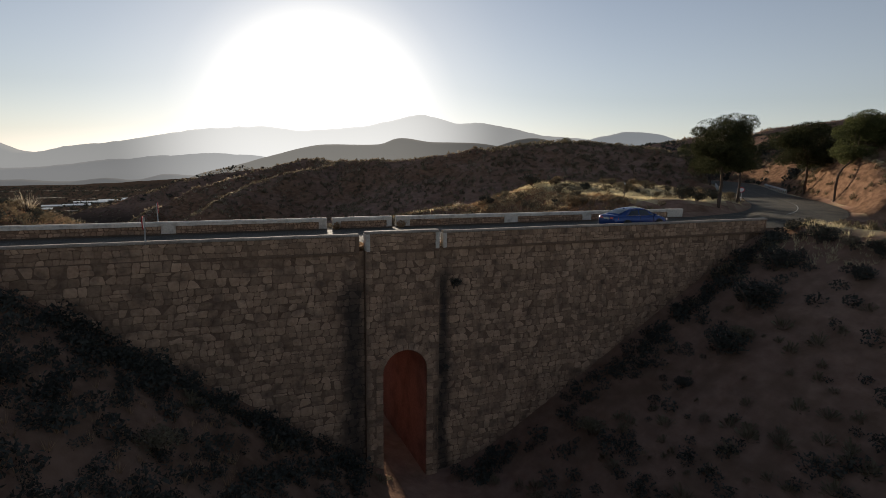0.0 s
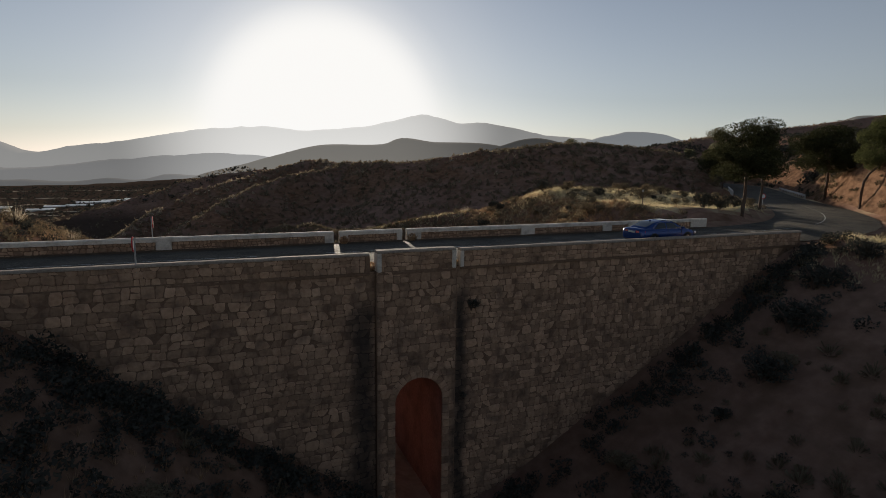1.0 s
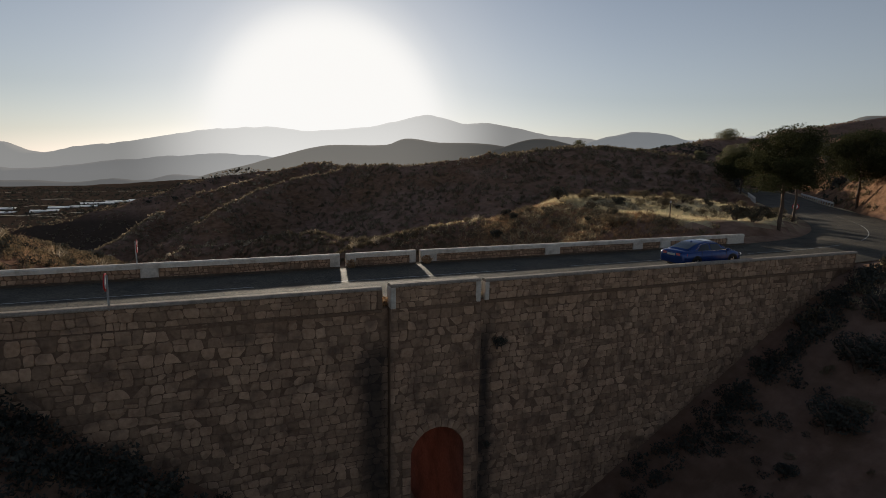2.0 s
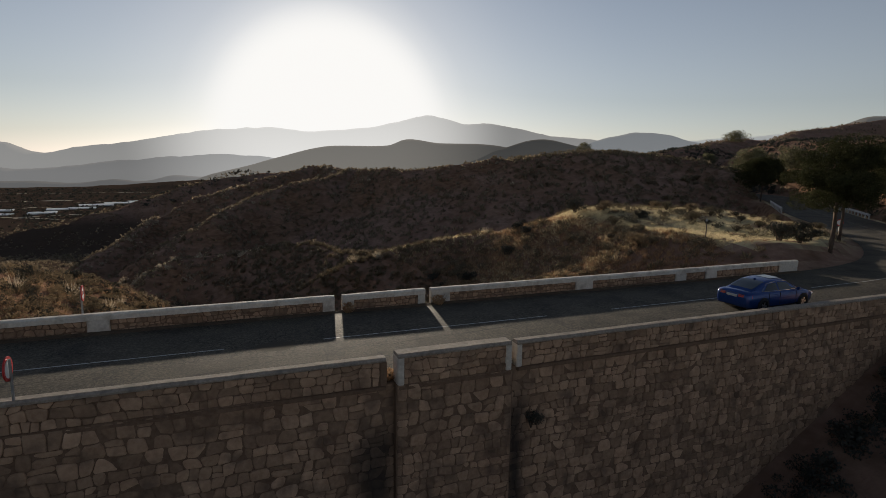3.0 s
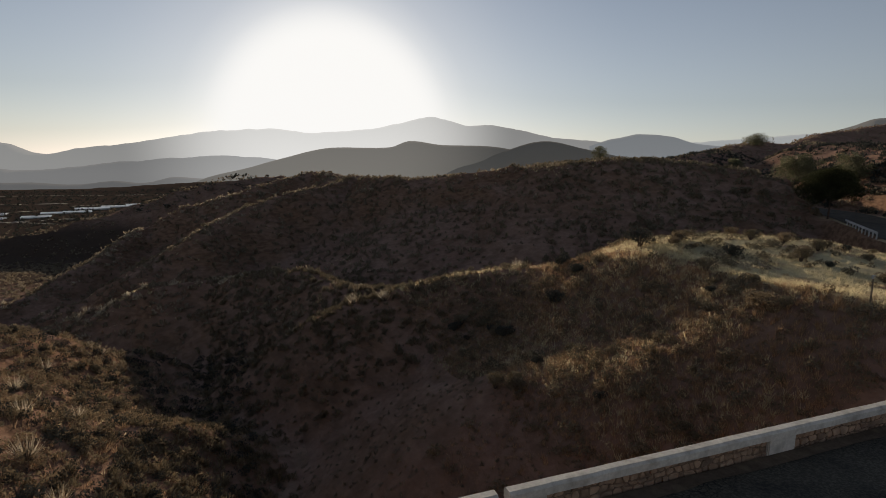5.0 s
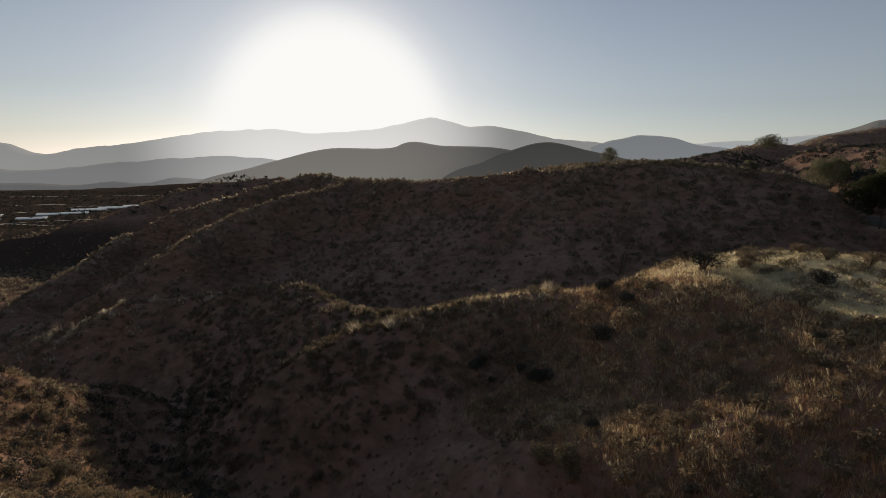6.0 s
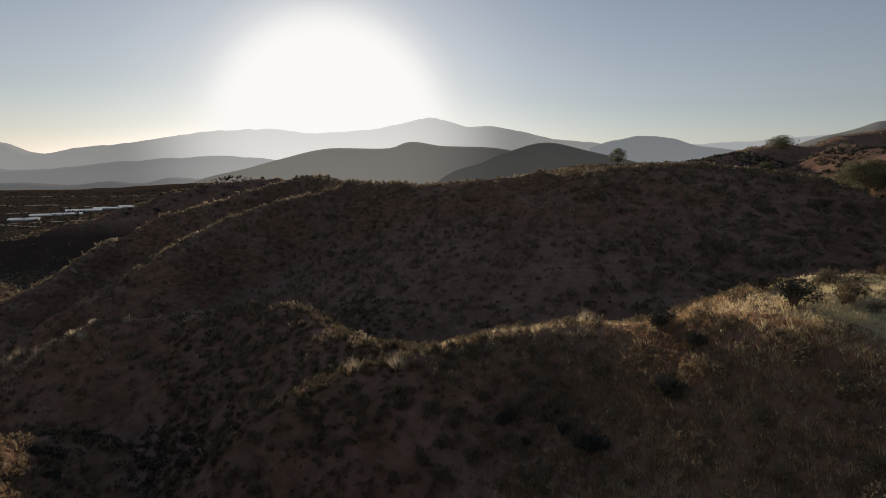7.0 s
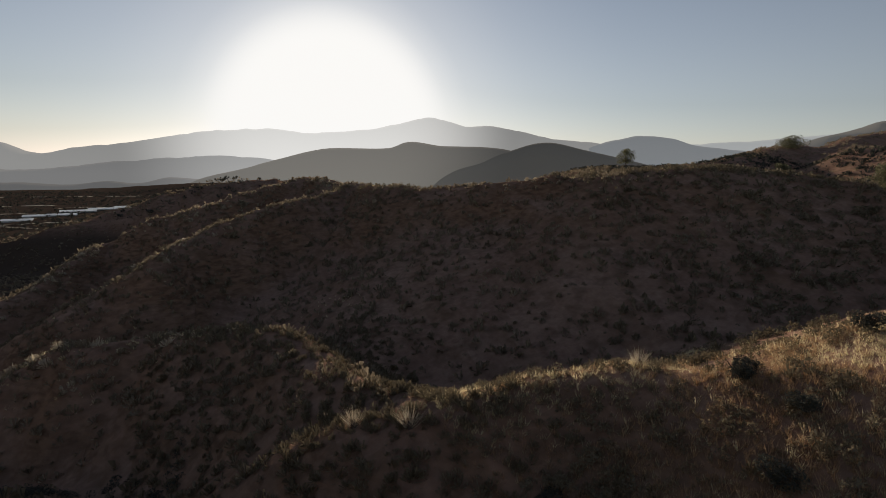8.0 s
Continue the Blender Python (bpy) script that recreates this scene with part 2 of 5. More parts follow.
STREAKS = [(11.3, 0.95, 7.6), (15.65, 0.6, 7.9)]
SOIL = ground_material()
def asphalt_material():
    """Old asphalt: coarse chippings, crazed all over with fine cracks."""
    m = mat("worn_asphalt", (0.07, 0.057, 0.041), (0.12, 0.099, 0.068), rough=0.85, fine=34, coarse=0.6, bump=0.7, gloss=0.18,
            dark=(0.036, 0.03, 0.024), dark_scale=0.7, dark_amount=0.6, grain=0.012)
    n, l = m.node_tree.nodes, m.node_tree.links
    bsdf = n["Principled BSDF"]
    under = bsdf.inputs["Base Color"].links[0].from_socket
    place = n.new("ShaderNodeNewGeometry")
    warp = n.new("ShaderNodeTexNoise")
    warp.inputs["Scale"].default_value = 2.2
    l.new(place.outputs["Position"], warp.inputs["Vector"])
    add = n.new("ShaderNodeVectorMath")
    add.operation = "MULTIPLY_ADD"
    add.inputs[1].default_value = (0.5, 0.5, 0.5)
    l.new(warp.outputs["Color"], add.inputs[0])
    l.new(place.outputs["Position"], add.inputs[2])
    cells = n.new("ShaderNodeTexVoronoi")
    cells.feature = "DISTANCE_TO_EDGE"
    cells.inputs["Scale"].default_value = 4.5
    l.new(add.outputs[0], cells.inputs["Vector"])
    gap = n.new("ShaderNodeMapRange")
    gap.inputs["From Min"].default_value, gap.inputs["From Max"].default_value = 0.07, 0.015
    gap.inputs["To Max"].default_value = 0.75
    l.new(cells.outputs["Distance"], gap.inputs["Value"])
    worn = n.new("ShaderNodeTexNoise")
    worn.inputs["Scale"].default_value = 0.5
    l.new(place.outputs["Position"], worn.inputs["Vector"])
    where = n.new("ShaderNodeMapRange")
    where.inputs["From Min"].default_value, where.inputs["From Max"].default_value = 0.4, 0.58
    l.new(worn.outputs["Fac"], where.inputs["Value"])
    amount = n.new("ShaderNodeMath")
    amount.operation = "MULTIPLY"
    l.new(gap.outputs[0], amount.inputs[0])
    l.new(where.outputs[0], amount.inputs[1])
    grit = n.new("ShaderNodeTexNoise")
    grit.inputs["Scale"].default_value, grit.inputs["Detail"].default_value = 14, 3
    l.new(place.outputs["Position"], grit.inputs["Vector"])
    spots = n.new("ShaderNodeMapRange")
    spots.inputs["From Min"].default_value, spots.inputs["From Max"].default_value = 0.42, 0.62
    spots.inputs["To Min"].default_value, spots.inputs["To Max"].default_value = 0.7, 1.3
    l.new(grit.outputs["Fac"], spots.inputs["Value"])
    vary = n.new("ShaderNodeHueSaturation")
    l.new(spots.outputs[0], vary.inputs["Value"])
    l.new(under, vary.inputs["Color"])
    over = n.new("ShaderNodeMix")
    over.data_type = "RGBA"
    over.inputs["B"].default_value = (0.012, 0.011, 0.01, 1)
    l.new(amount.outputs[0], over.inputs["Factor"])
    l.new(vary.outputs["Color"], over.inputs["A"])
    l.new(over.outputs["Result"], bsdf.inputs["Base Color"])
    sink = n.new("ShaderNodeBump")
    sink.invert = True
    sink.inputs["Strength"].default_value, sink.inputs["Distance"].default_value = 0.35, 0.012
    l.new(amount.outputs[0], sink.inputs["Height"])
    l.new(bsdf.inputs["Normal"].links[0].from_socket, sink.inputs["Normal"])
    l.new(sink.outputs[0], bsdf.inputs["Normal"])
    return m


ASPHALT = asphalt_material()
TAR = mat("tar_patch", (0.056, 0.046, 0.034), (0.09, 0.072, 0.052), rough=0.95, gloss=0.15, fine=30, bump=0.5)
CRACK = mat("open_crack", (0.01, 0.01, 0.009), (0.02, 0.018, 0.016), rough=1, bump=0)
FADED_PAINT = mat("faded_line_paint", (0.13, 0.115, 0.09), (0.24, 0.22, 0.18), rough=0.8, fine=9, coarse=1, bump=0.2, dark=(0.08, 0.065, 0.05), dark_scale=3, dark_amount=0.9)
LINE_PAINT = mat("worn_line_paint", (0.4, 0.385, 0.34), (0.6, 0.58, 0.52), rough=0.7, fine=9, coarse=2, bump=0.2, dark=(0.12, 0.11, 0.1), dark_scale=5, dark_amount=0.7)
MORTAR_DRY = mat("dry_mortar", (0.155, 0.096, 0.062), (0.245, 0.158, 0.104), rough=0.95, fine=9, coarse=0.6, bump=0.8, gloss=0.1, grain=0.04)
MORTAR = stained(mat("lime_mortar", (0.155, 0.096, 0.062), (0.245, 0.158, 0.104), rough=0.95, fine=9, coarse=0.6, bump=0.8, gloss=0.1, grain=0.04), STREAKS)
STONE = stained(mat("rubble_stone", (0.3, 0.183, 0.115), (0.47, 0.308, 0.198), rough=0.9, fine=7, coarse=0.8, bump=0.9, spread=0.32, gloss=0.15,
                    dark=(0.09, 0.065, 0.05), dark_scale=1.5, dark_amount=0.6, grain=0.03), STREAKS)
STONE_MANY = stained(mat("rubble_stone_far", (0.3, 0.183, 0.115), (0.47, 0.308, 0.198), rough=0.9, fine=7, coarse=0.8, bump=0.9, island=0.32, gloss=0.15,
                         dark=(0.09, 0.065, 0.05), dark_scale=1.5, dark_amount=0.6, grain=0.03), STREAKS)
WHITEWASH = mat("weathered_whitewash", (0.54, 0.47, 0.39), (0.74, 0.67, 0.57), rough=0.9, fine=11, coarse=1.3, bump=0.5, gloss=0.15,
                dark=(0.3, 0.24, 0.18), dark_scale=2.4, dark_amount=0.55, grain=0.02)
COPING = mat("lichen_grey_coping", (0.24, 0.19, 0.145), (0.42, 0.35, 0.28), rough=0.9, fine=14, coarse=1.5, bump=0.8, gloss=0.2,
             dark=(0.14, 0.12, 0.1), dark_scale=3, dark_amount=0.6, grain=0.03)
BARREL = mat("red_brick_vault", (0.2, 0.085, 0.06), (0.3, 0.14, 0.1), rough=0.95, fine=8, coarse=1, bump=0.5, dark=(0.1, 0.05, 0.04))
STRAW = mat("dry_straw", (0.56, 0.455, 0.26), (0.74, 0.625, 0.395), rough=0.8, fine=3, coarse=0.3, bump=0, island=0.3, gloss=0.2, thin=0.5)
OCHRE_GRASS = mat("ochre_tussock", (0.31, 0.198, 0.115), (0.47, 0.325, 0.2), rough=0.85, fine=3, coarse=0.3, bump=0, island=0.35, gloss=0.15, thin=0.32)
RUST_GRASS = mat("russet_grass", (0.34, 0.205, 0.115), (0.48, 0.32, 0.185), rough=0.85, fine=3, coarse=0.3, bump=0, island=0.3, gloss=0.15, thin=0.35)
SCRUB = mat("dusty_scrub", (0.135, 0.108, 0.07), (0.26, 0.208, 0.135), rough=0.9, fine=2, coarse=0.15, bump=0, island=0.22, gloss=0.0, thin=0.17)
DARK_SCRUB = mat("dark_green_bush", (0.05, 0.049, 0.041), (0.105, 0.1, 0.08), rough=0.9, fine=3, coarse=0.3, bump=0, island=0.22, gloss=0.0, thin=0.13)
SILVER_SCRUB = mat("pale_wormwood", (0.17, 0.125, 0.078), (0.3, 0.225, 0.14), rough=0.9, fine=3, coarse=0.3, bump=0, island=0.22, gloss=0.0, thin=0.26)
NEEDLES = mat("pine_needles", (0.034, 0.037, 0.017), (0.085, 0.083, 0.037), rough=0.95, fine=2, coarse=0.5, bump=0, island=0.3, gloss=0.03, thin=0.2)
CREAM_SCRUB = mat("cream_crest_scrub", (0.4, 0.32, 0.225), (0.6, 0.51, 0.38), rough=0.9, fine=1, coarse=0.1, bump=0, island=0.22, gloss=0.0, thin=0.4)
# needles of the backlit pine: its sunlit look is put into a brighter green
SUNLIT_NEEDLES = mat("sunlit_needles", (0.055, 0.062, 0.023), (0.12, 0.125, 0.05), rough=0.9, fine=2, coarse=0.5, bump=0, island=0.3, gloss=0.05, thin=0.35)
HILL_SCRUB = mat("brown_hill_scrub", (0.16, 0.124, 0.084), (0.33, 0.262, 0.182), rough=0.9, fine=1, coarse=0.08, bump=0, island=0.22, gloss=0.0, thin=0.3)
PALE_EARTH = mat("pale_terrace_earth", (0.36, 0.29, 0.2), (0.5, 0.42, 0.3), rough=0.95, fine=0.5, coarse=0.05, bump=0.1)
BARK = mat("pine_bark", (0.07, 0.048, 0.036), (0.15, 0.105, 0.078), rough=0.95, fine=10, coarse=2, bump=1.0, grain=0.04)
STEEL = mat("galvanised_steel", (0.4, 0.4, 0.4), (0.55, 0.55, 0.54), rough=0.45, metal=0.8, fine=6, bump=0.05)
RAIL_WHITE = mat("white_painted_rail", (0.42, 0.4, 0.37), (0.58, 0.56, 0.52), rough=0.6, fine=6, bump=0.1, dark=(0.25, 0.2, 0.16), dark_scale=3)
SIGN_RED = mat("sign_red", (0.5, 0.03, 0.03), (0.6, 0.05, 0.04), rough=0.4, bump=0)
SIGN_WHITE = mat("sign_white", (0.72, 0.72, 0.72), (0.8, 0.8, 0.8), rough=0.4, bump=0)
BLACK = mat("black_rubber", (0.012, 0.012, 0.012), (0.025, 0.025, 0.025), rough=0.75, bump=0.1)
WOOD = mat("grey_post_wood", (0.1, 0.075, 0.055), (0.19, 0.15, 0.11), rough=0.9, fine=12, bump=0.5)
SHEETING = mat("white_greenhouse_sheet", (0.5, 0.49, 0.46), (0.6, 0.585, 0.55), rough=0.3, fine=0.3, coarse=0.05, bump=0, gloss=0.8, thin=0.1)
FAR_WALL = mat("farm_wall", (0.5, 0.48, 0.44), (0.65, 0.63, 0.58), rough=0.9, fine=0.5, bump=0)
CAR_BLUE = mat("blue_car_paint", (0.012, 0.042, 0.165), (0.016, 0.05, 0.195), rough=0.24, fine=1, bump=0, gloss=0.6, metal=0.3)
CAR_GLASS = mat("dark_car_glass", (0.012, 0.014, 0.016), (0.016, 0.018, 0.02), rough=0.06, bump=0, gloss=0.8)
CHROME = mat("bright_trim", (0.7, 0.7, 0.7), (0.8, 0.8, 0.8), rough=0.18, metal=1, bump=0)
ALLOY = mat("silver_alloy", (0.5, 0.5, 0.51), (0.62, 0.62, 0.63), rough=0.3, metal=0.9, bump=0)
TAIL_RED = mat("red_tail_lens", (0.3, 0.012, 0.015), (0.4, 0.02, 0.02), rough=0.15, bump=0, gloss=0.6)
LAMP_CLEAR = mat("clear_lamp_lens", (0.75, 0.76, 0.78), (0.85, 0.85, 0.86), rough=0.1, bump=0, gloss=0.7)
PLATE = mat("plain_plate", (0.4, 0.4, 0.39), (0.46, 0.46, 0.45), rough=0.5, bump=0)
EARTH = mat("washed_in_earth", (0.08, 0.055, 0.037), (0.15, 0.105, 0.07), rough=0.95, fine=9, coarse=1, bump=0.6, gloss=0.1, dark=(0.2, 0.15, 0.09), dark_scale=3, grain=0.03)


# ---- helpers of this scene ----
def mesh_object(name, verts, faces, material, parent=None, label="", smooth=False):
    me = bpy.data.meshes.new(name)
    me.from_pydata([tuple(v) for v in verts], [], [tuple(f) for f in faces])
    me.materials.append(material)
    if smooth:
        me.polygons.foreach_set("use_smooth", [True] * len(me.polygons))
    me.update()
    ob = new(name, me)
    if parent:
        ob.parent = parent
    return tagged(ob, label)


def part(name, bm, material, parent, label="", smooth=False):
    """Links a bmesh as one mesh object under a thing or a part."""
    bmesh.ops.recalc_face_normals(bm, faces=bm.faces)
    me = bpy.data.meshes.new(name)
    bm.to_mesh(me)
    bm.free()
    me.materials.append(material)
    if smooth:
        me.polygons.foreach_set("use_smooth", [True] * len(me.polygons))
    ob = new(name, me)
    if parent:
        ob.parent = parent
    return tagged(ob, label)


def thing(name, x, y, z, label, category, group="", kind=""):
    ob = new(name)
    ob.location = (x, y, z)
    return tagged(ob, label, category, group, kind)


def box(x0, x1, y0, y1, z0, z1, bevel=0.0, bm=None):
    own = bmesh.new()
    bmesh.ops.create_cube(own, size=1)
    for v in own.verts:
        v.co = Vector(((x0 + x1) / 2 + v.co.x * (x1 - x0), (y0 + y1) / 2 + v.co.y * (y1 - y0), (z0 + z1) / 2 + v.co.z * (z1 - z0)))
    if bevel:
        bmesh.ops.bevel(own, geom=own.edges[:], offset=bevel, segments=2, affect="EDGES")
    return own


def tube(points, radii, sides=8):
    """A tapered tube along points, closed at its ends."""
    bm = bmesh.new()
    rings = []
    for i, (p, r) in enumerate(zip(points, radii)):
        p = Vector(p)
        way = Vector(points[min(i + 1, len(points) - 1)]) - Vector(points[max(i - 1, 0)])
        q = way.to_track_quat("Z", "Y")
        rings.append([bm.verts.new(p + q @ Vector((r * math.cos(a), r * math.sin(a), 0)))
                      for a in (2 * math.pi * k / sides for k in range(sides))])
    for u, v in zip(rings, rings[1:]):
        for k in range(sides):
            bm.faces.new((u[k], u[(k + 1) % sides], v[(k + 1) % sides], v[k]))
    bm.faces.new(rings[0][::-1])
    bm.faces.new(rings[-1])
    return bm


def lattice(ix, iy, seed):
    h = (ix.astype(np.int64) * 374761393 + iy.astype(np.int64) * 668265263 + seed * 974634777) & 0x7FFFFFFF
    h = ((h ^ (h >> 13)) * 1274126177) & 0x7FFFFFFF
    return ((h ^ (h >> 16)) & 0xFFFF) / 65535.0


def value_noise(x, y, seed=0):
    ix, iy = np.floor(x), np.floor(y)
    fx, fy = x - ix, y - iy
    fx, fy = fx * fx * (3 - 2 * fx), fy * fy * (3 - 2 * fy)
    a, b = lattice(ix, iy, seed), lattice(ix + 1, iy, seed)
    c, d = lattice(ix, iy + 1, seed), lattice(ix + 1, iy + 1, seed)
    return (a * (1 - fx) + b * fx) * (1 - fy) + (c * (1 - fx) + d * fx) * fy


def fractal(x, y, size, octaves=4, seed=0):
    total, weight, f = 0.0, 0.0, 1.0 / size
    for k in range(octaves):
        total = total + value_noise(x * f, y * f, seed + k) * 0.5 ** k
        weight += 0.5 ** k
        f *= 2.03
    return total / weight - 0.5


def step(a, b, x):
    t = np.clip((x - a) / (b - a), 0, 1)
    return t * t * (3 - 2 * t)


# ---- the lie of the land: ridges, each a line of crest points with a side slope ----
RIDGES = []


def ridge(crest, slope, flat=0.0, soft=1.5):
    RIDGES.append((crest, slope, flat, soft))


# the mound beside the bridge, and the low spur that it sends into the ravine
ridge([(-14, -60, 8), (-6, 0, 9.3), (-4.8, 28, 9.3), (-5.6, 45, 9.3), (-6.4, 54, 8.0), (-6.3, 62, 6.0), (-5.6, 72, 3.6), (-3.9, 78, 1.5), (-1, 81, -1.2), (2.5, 82.6, -2.5), (7, 86, -6)], 0.74)
ridge([(-5, 54.5, 6.4), (0, 58, 2.6), (4, 60.5, 0.4), (7.5, 62.3, -1.1), (10.5, 63.5, -3.4)], 0.7, soft=1.0)
ridge([(33, -60, 9), (36, 0, 9.0), (37.5, 18, 9.0), (39, 28, 8.9), (41, 40, 8.7)], 0.6)
# the level field beside the road and the ridge that runs from it
ridge([(46, 45, 9.1), (47.5, 57, 9.4)], 0.62, flat=7.8)
ridge([(38, 45, 8.9), (32, 48.5, 5.8), (27, 53, 3.5), (24, 57, 0.8), (21, 61, -2.6)], 0.66, soft=2.2)
ridge([(46, 60, 9.3), (39, 60, 8.7), (34.5, 69, 6.4), (27.5, 71, 4.9)], 0.72)
ridge([(29, 70.5, 5.2), (23, 72, 3.9), (20.5, 73.4, 3.0), (18.2, 74.6, 1.6), (16.7, 75.3, 0.2), (14.7, 74.6, -1.2), (12.4, 76, -3.2), (9, 77.5, -6.4)], 0.78, soft=0.7)
# the saddle and the spur behind it
ridge([(24, 72.5, 4.1), (22.4, 78.5, 3.3), (21.5, 85, 2.8), (20, 91.6, 2.8), (15.4, 96.6, 1.8), (10.2, 101.9, 0.1), (4.4, 103.2, -0.3), (-1, 106.5, -1.4), (-6.4, 108, -4.2), (-16, 113, -8)], 0.72, soft=1.0)
# the large hill and the two stepped ridges at its end
ridge([(-22, 120, -10), (-13, 124, -7), (-6.9, 127, -4.4), (-1.8, 125.5, -2.0), (2.8, 129, 1.0), (6.5, 129.5, 2.9), (9, 134, 3.9), (17.8, 142, 6.8), (28, 150, 9.5), (40, 160, 11.6)], 0.7)
ridge([(-30, 135, -11), (-20.4, 146, -8.2), (-12.7, 159.7, -4.6), (-6.5, 176, -0.8), (3.2, 177, 3.2), (12.6, 174.5, 6.7), (20.8, 178, 9.6), (34, 190, 12.4)], 0.7)
ridge([(34, 190, 12.2), (41, 168, 11.4), (44, 142, 12.2), (53.3, 131, 12.8), (60, 118, 14.5)], 0.75, flat=1.5)
ridge([(60, 118, 14.5), (64, 108, 15.2), (73, 105, 15.7)], 0.72, flat=1.5)
ridge([(76, 103.5, 15.7), (84, 99.5, 15.7), (90, 93.5, 14.6), (89.5, 89.5, 13.4)], 0.5, flat=1.5)
ridge([(73, 105, 16.0), (84, 108, 16.2), (95, 113, 13.2), (108, 115, 12), (118, 112, 12.5), (127, 108, 15)], 0.6, flat=2)
ridge([(84, 120, 15.4), (112, 150, 15.6), (139, 190, 16.2)], 0.4, flat=12, soft=6)
ridge([(139, 176, 16.4), (168, 181, 19.4), (195, 193, 21.6), (225, 208, 25), (250, 221, 28.3)], 0.4, flat=2, soft=5)
# the cut bank on the outer side of the bend, and the long hill above it
ridge([(55, 31.5, 10.6), (59.5, 35.6, 12.2), (65, 39.2, 14.2), (80, 46.5, 17), (101, 62, 18), (109.5, 78, 16.5), (112, 88, 15.5), (117, 98, 15)], 1.05, flat=0.5)
ridge([(118, 62, 17), (150, 90, 20.5), (190, 150, 23), (242, 186, 25.5), (262, 205, 28.4), (290, 217, 32.4), (365, 250, 39.5), (520, 290, 56)], 0.5, soft=5)
ridge([(-120, 300, -24), (-75, 318, -19), (-45, 335, -11.5), (-24.5, 351, -5.6), (-8, 350, 1.0), (4, 352, 5.2), (12, 353, 6.4), (40, 345, 7.5)], 0.5)
ridge([(-130, 340, -25), (-73, 328, -22), (-57, 312, -21.6), (-48, 298, -23.5)], 0.6)
ridge([(-900, 800, -27), (-248, 909, -27), (-127, 937, -23.6), (-26, 947, -18), (120, 900, -8)], 0.12)

ROAD = [(-70, 30, 8.34), (-40, 32.2, 8.34), (-9, 32.45, 8.34), (38, 32.45, 8.34), (46, 33.6, 8.45), (53, 37.6, 8.6), (60, 44.4, 8.75), (70, 55.4, 8.8), (78, 63, 8.8),
        (86, 70.4, 8.85), (93, 77.5, 8.9), (98.5, 85.5, 9.0), (99, 93.5, 9.1), (95.5, 101, 9.2)]


def smooth_line(points, pace=1.0, even=False):
    """Points about a pace apart along a smooth curve through those given."""
    out = []
    p = [Vector(q) for q in points]
    for i in range(len(p) - 1):
        a, b, c, d = p[max(i - 1, 0)], p[i], p[i + 1], p[min(i + 2, len(p) - 1)]
        span = (c - b).length
        ta, tb = (c - a).normalized() * span, (d - b).normalized() * span
        count = max(2, int(span / pace))
        for k in range(count):
            t = k / count
            out.append(b * (2 * t**3 - 3 * t**2 + 1) + ta * (t**3 - 2 * t**2 + t) + c * (3 * t**2 - 2 * t**3) + tb * (t**3 - t**2))
            if even:
                out[-1].z = b.z + (c.z - b.z) * t
    out.append(p[-1])
    return out


ROAD_LINE = smooth_line(ROAD, 1.5, True)


def land(x, y):
    """Height of the ground at x, y (arrays)."""
    x, y = np.asarray(x, float), np.asarray(y, float)
    wob = np.clip((y - 36) / 20, 0, 1) + 0.7 * step(105, 130, y)
    wx = x + 3.0 * fractal(x, y, 17, 3, 5) * wob
    wy = y + 3.0 * fractal(x, y, 17, 3, 9) * wob
    floor = -3.3 - 9.5 * step(38, 95, y) - 16 * step(130, 330, y) - 2.5 * step(22, -20, y) + 26 * step(130, 330, x) * step(420, 300, y) - 110 * step(960, 1500, y)
    total = np.exp(np.clip(floor * 1.6, -900, 300))
    for crest, slope, flat, soft in RIDGES:
        best = np.full(x.shape, -500.0)
        for (ax, ay, az), (bx, by, bz) in zip(crest, crest[1:]):
            dx, dy = bx - ax, by - ay
            t = np.clip(((wx - ax) * dx + (wy - ay) * dy) / (dx * dx + dy * dy), 0, 1)
            d = np.hypot(wx - ax - t * dx, wy - ay - t * dy)
            d = np.maximum(0, d - flat)
            best = np.maximum(best, az + t * (bz - az) - slope * (np.sqrt(d * d + soft * soft) - soft))
        total = total + np.exp(np.clip(best * 1.6, -900, 300))
    h = np.log(total) / 1.6
    # gullies and lumps, finer near the bridge
    far = np.clip(np.hypot(x - 12, y - 32) / 60, 0.25, 3)
    rough = np.clip(0.28 - 1.6 * np.abs(fractal(x + 0.3 * y, 0.45 * y, 7, 3, 21)), -0.5, 0.28)
    h = h + rough * step(38, 60, y) * step(280, 170, y) + 0.45 * fractal(x, y, 3.5, 3, 31) * np.minimum(far, 1) + 0.35 * far * fractal(x, y, 25, 3, 41) + 1.5 * fractal(x, y, 6, 3, 51) * step(108, 128, y)
    h = h + (0.3 - 2.6 * np.abs(fractal(x - y, 0.35 * (x + y), 4, 3, 61))) * step(50, 60, x) * step(100, 90, y) * step(40, 46, x - 0.45 * y)
    # the road's bench
    near = np.full(x.shape, 1e3)
    level = np.zeros(x.shape)
    for a, b in zip(ROAD_LINE[::2], ROAD_LINE[2::2]):
        d2x, d2y = b.x - a.x, b.y - a.y
        t = np.clip(((x - a.x) * d2x + (y - a.y) * d2y) / (d2x * d2x + d2y * d2y), 0, 1)
        d = np.hypot(x - a.x - t * d2x, y - a.y - t * d2y)
        level = np.where(d < near, a.z + t * (b.z - a.z), level)
        near = np.minimum(near, d)
    w = step(3.7, 6.2, near)
    on_bridge = (x > -6) & (x < 37.5)
    bench = h * w + (level - 0.06 + 0.15 * fractal(x, y, 2, 2, 3)) * (1 - w)
    return np.where(on_bridge, np.where((y > 26) & (y < 39), np.minimum(h, 8.05), h), bench)


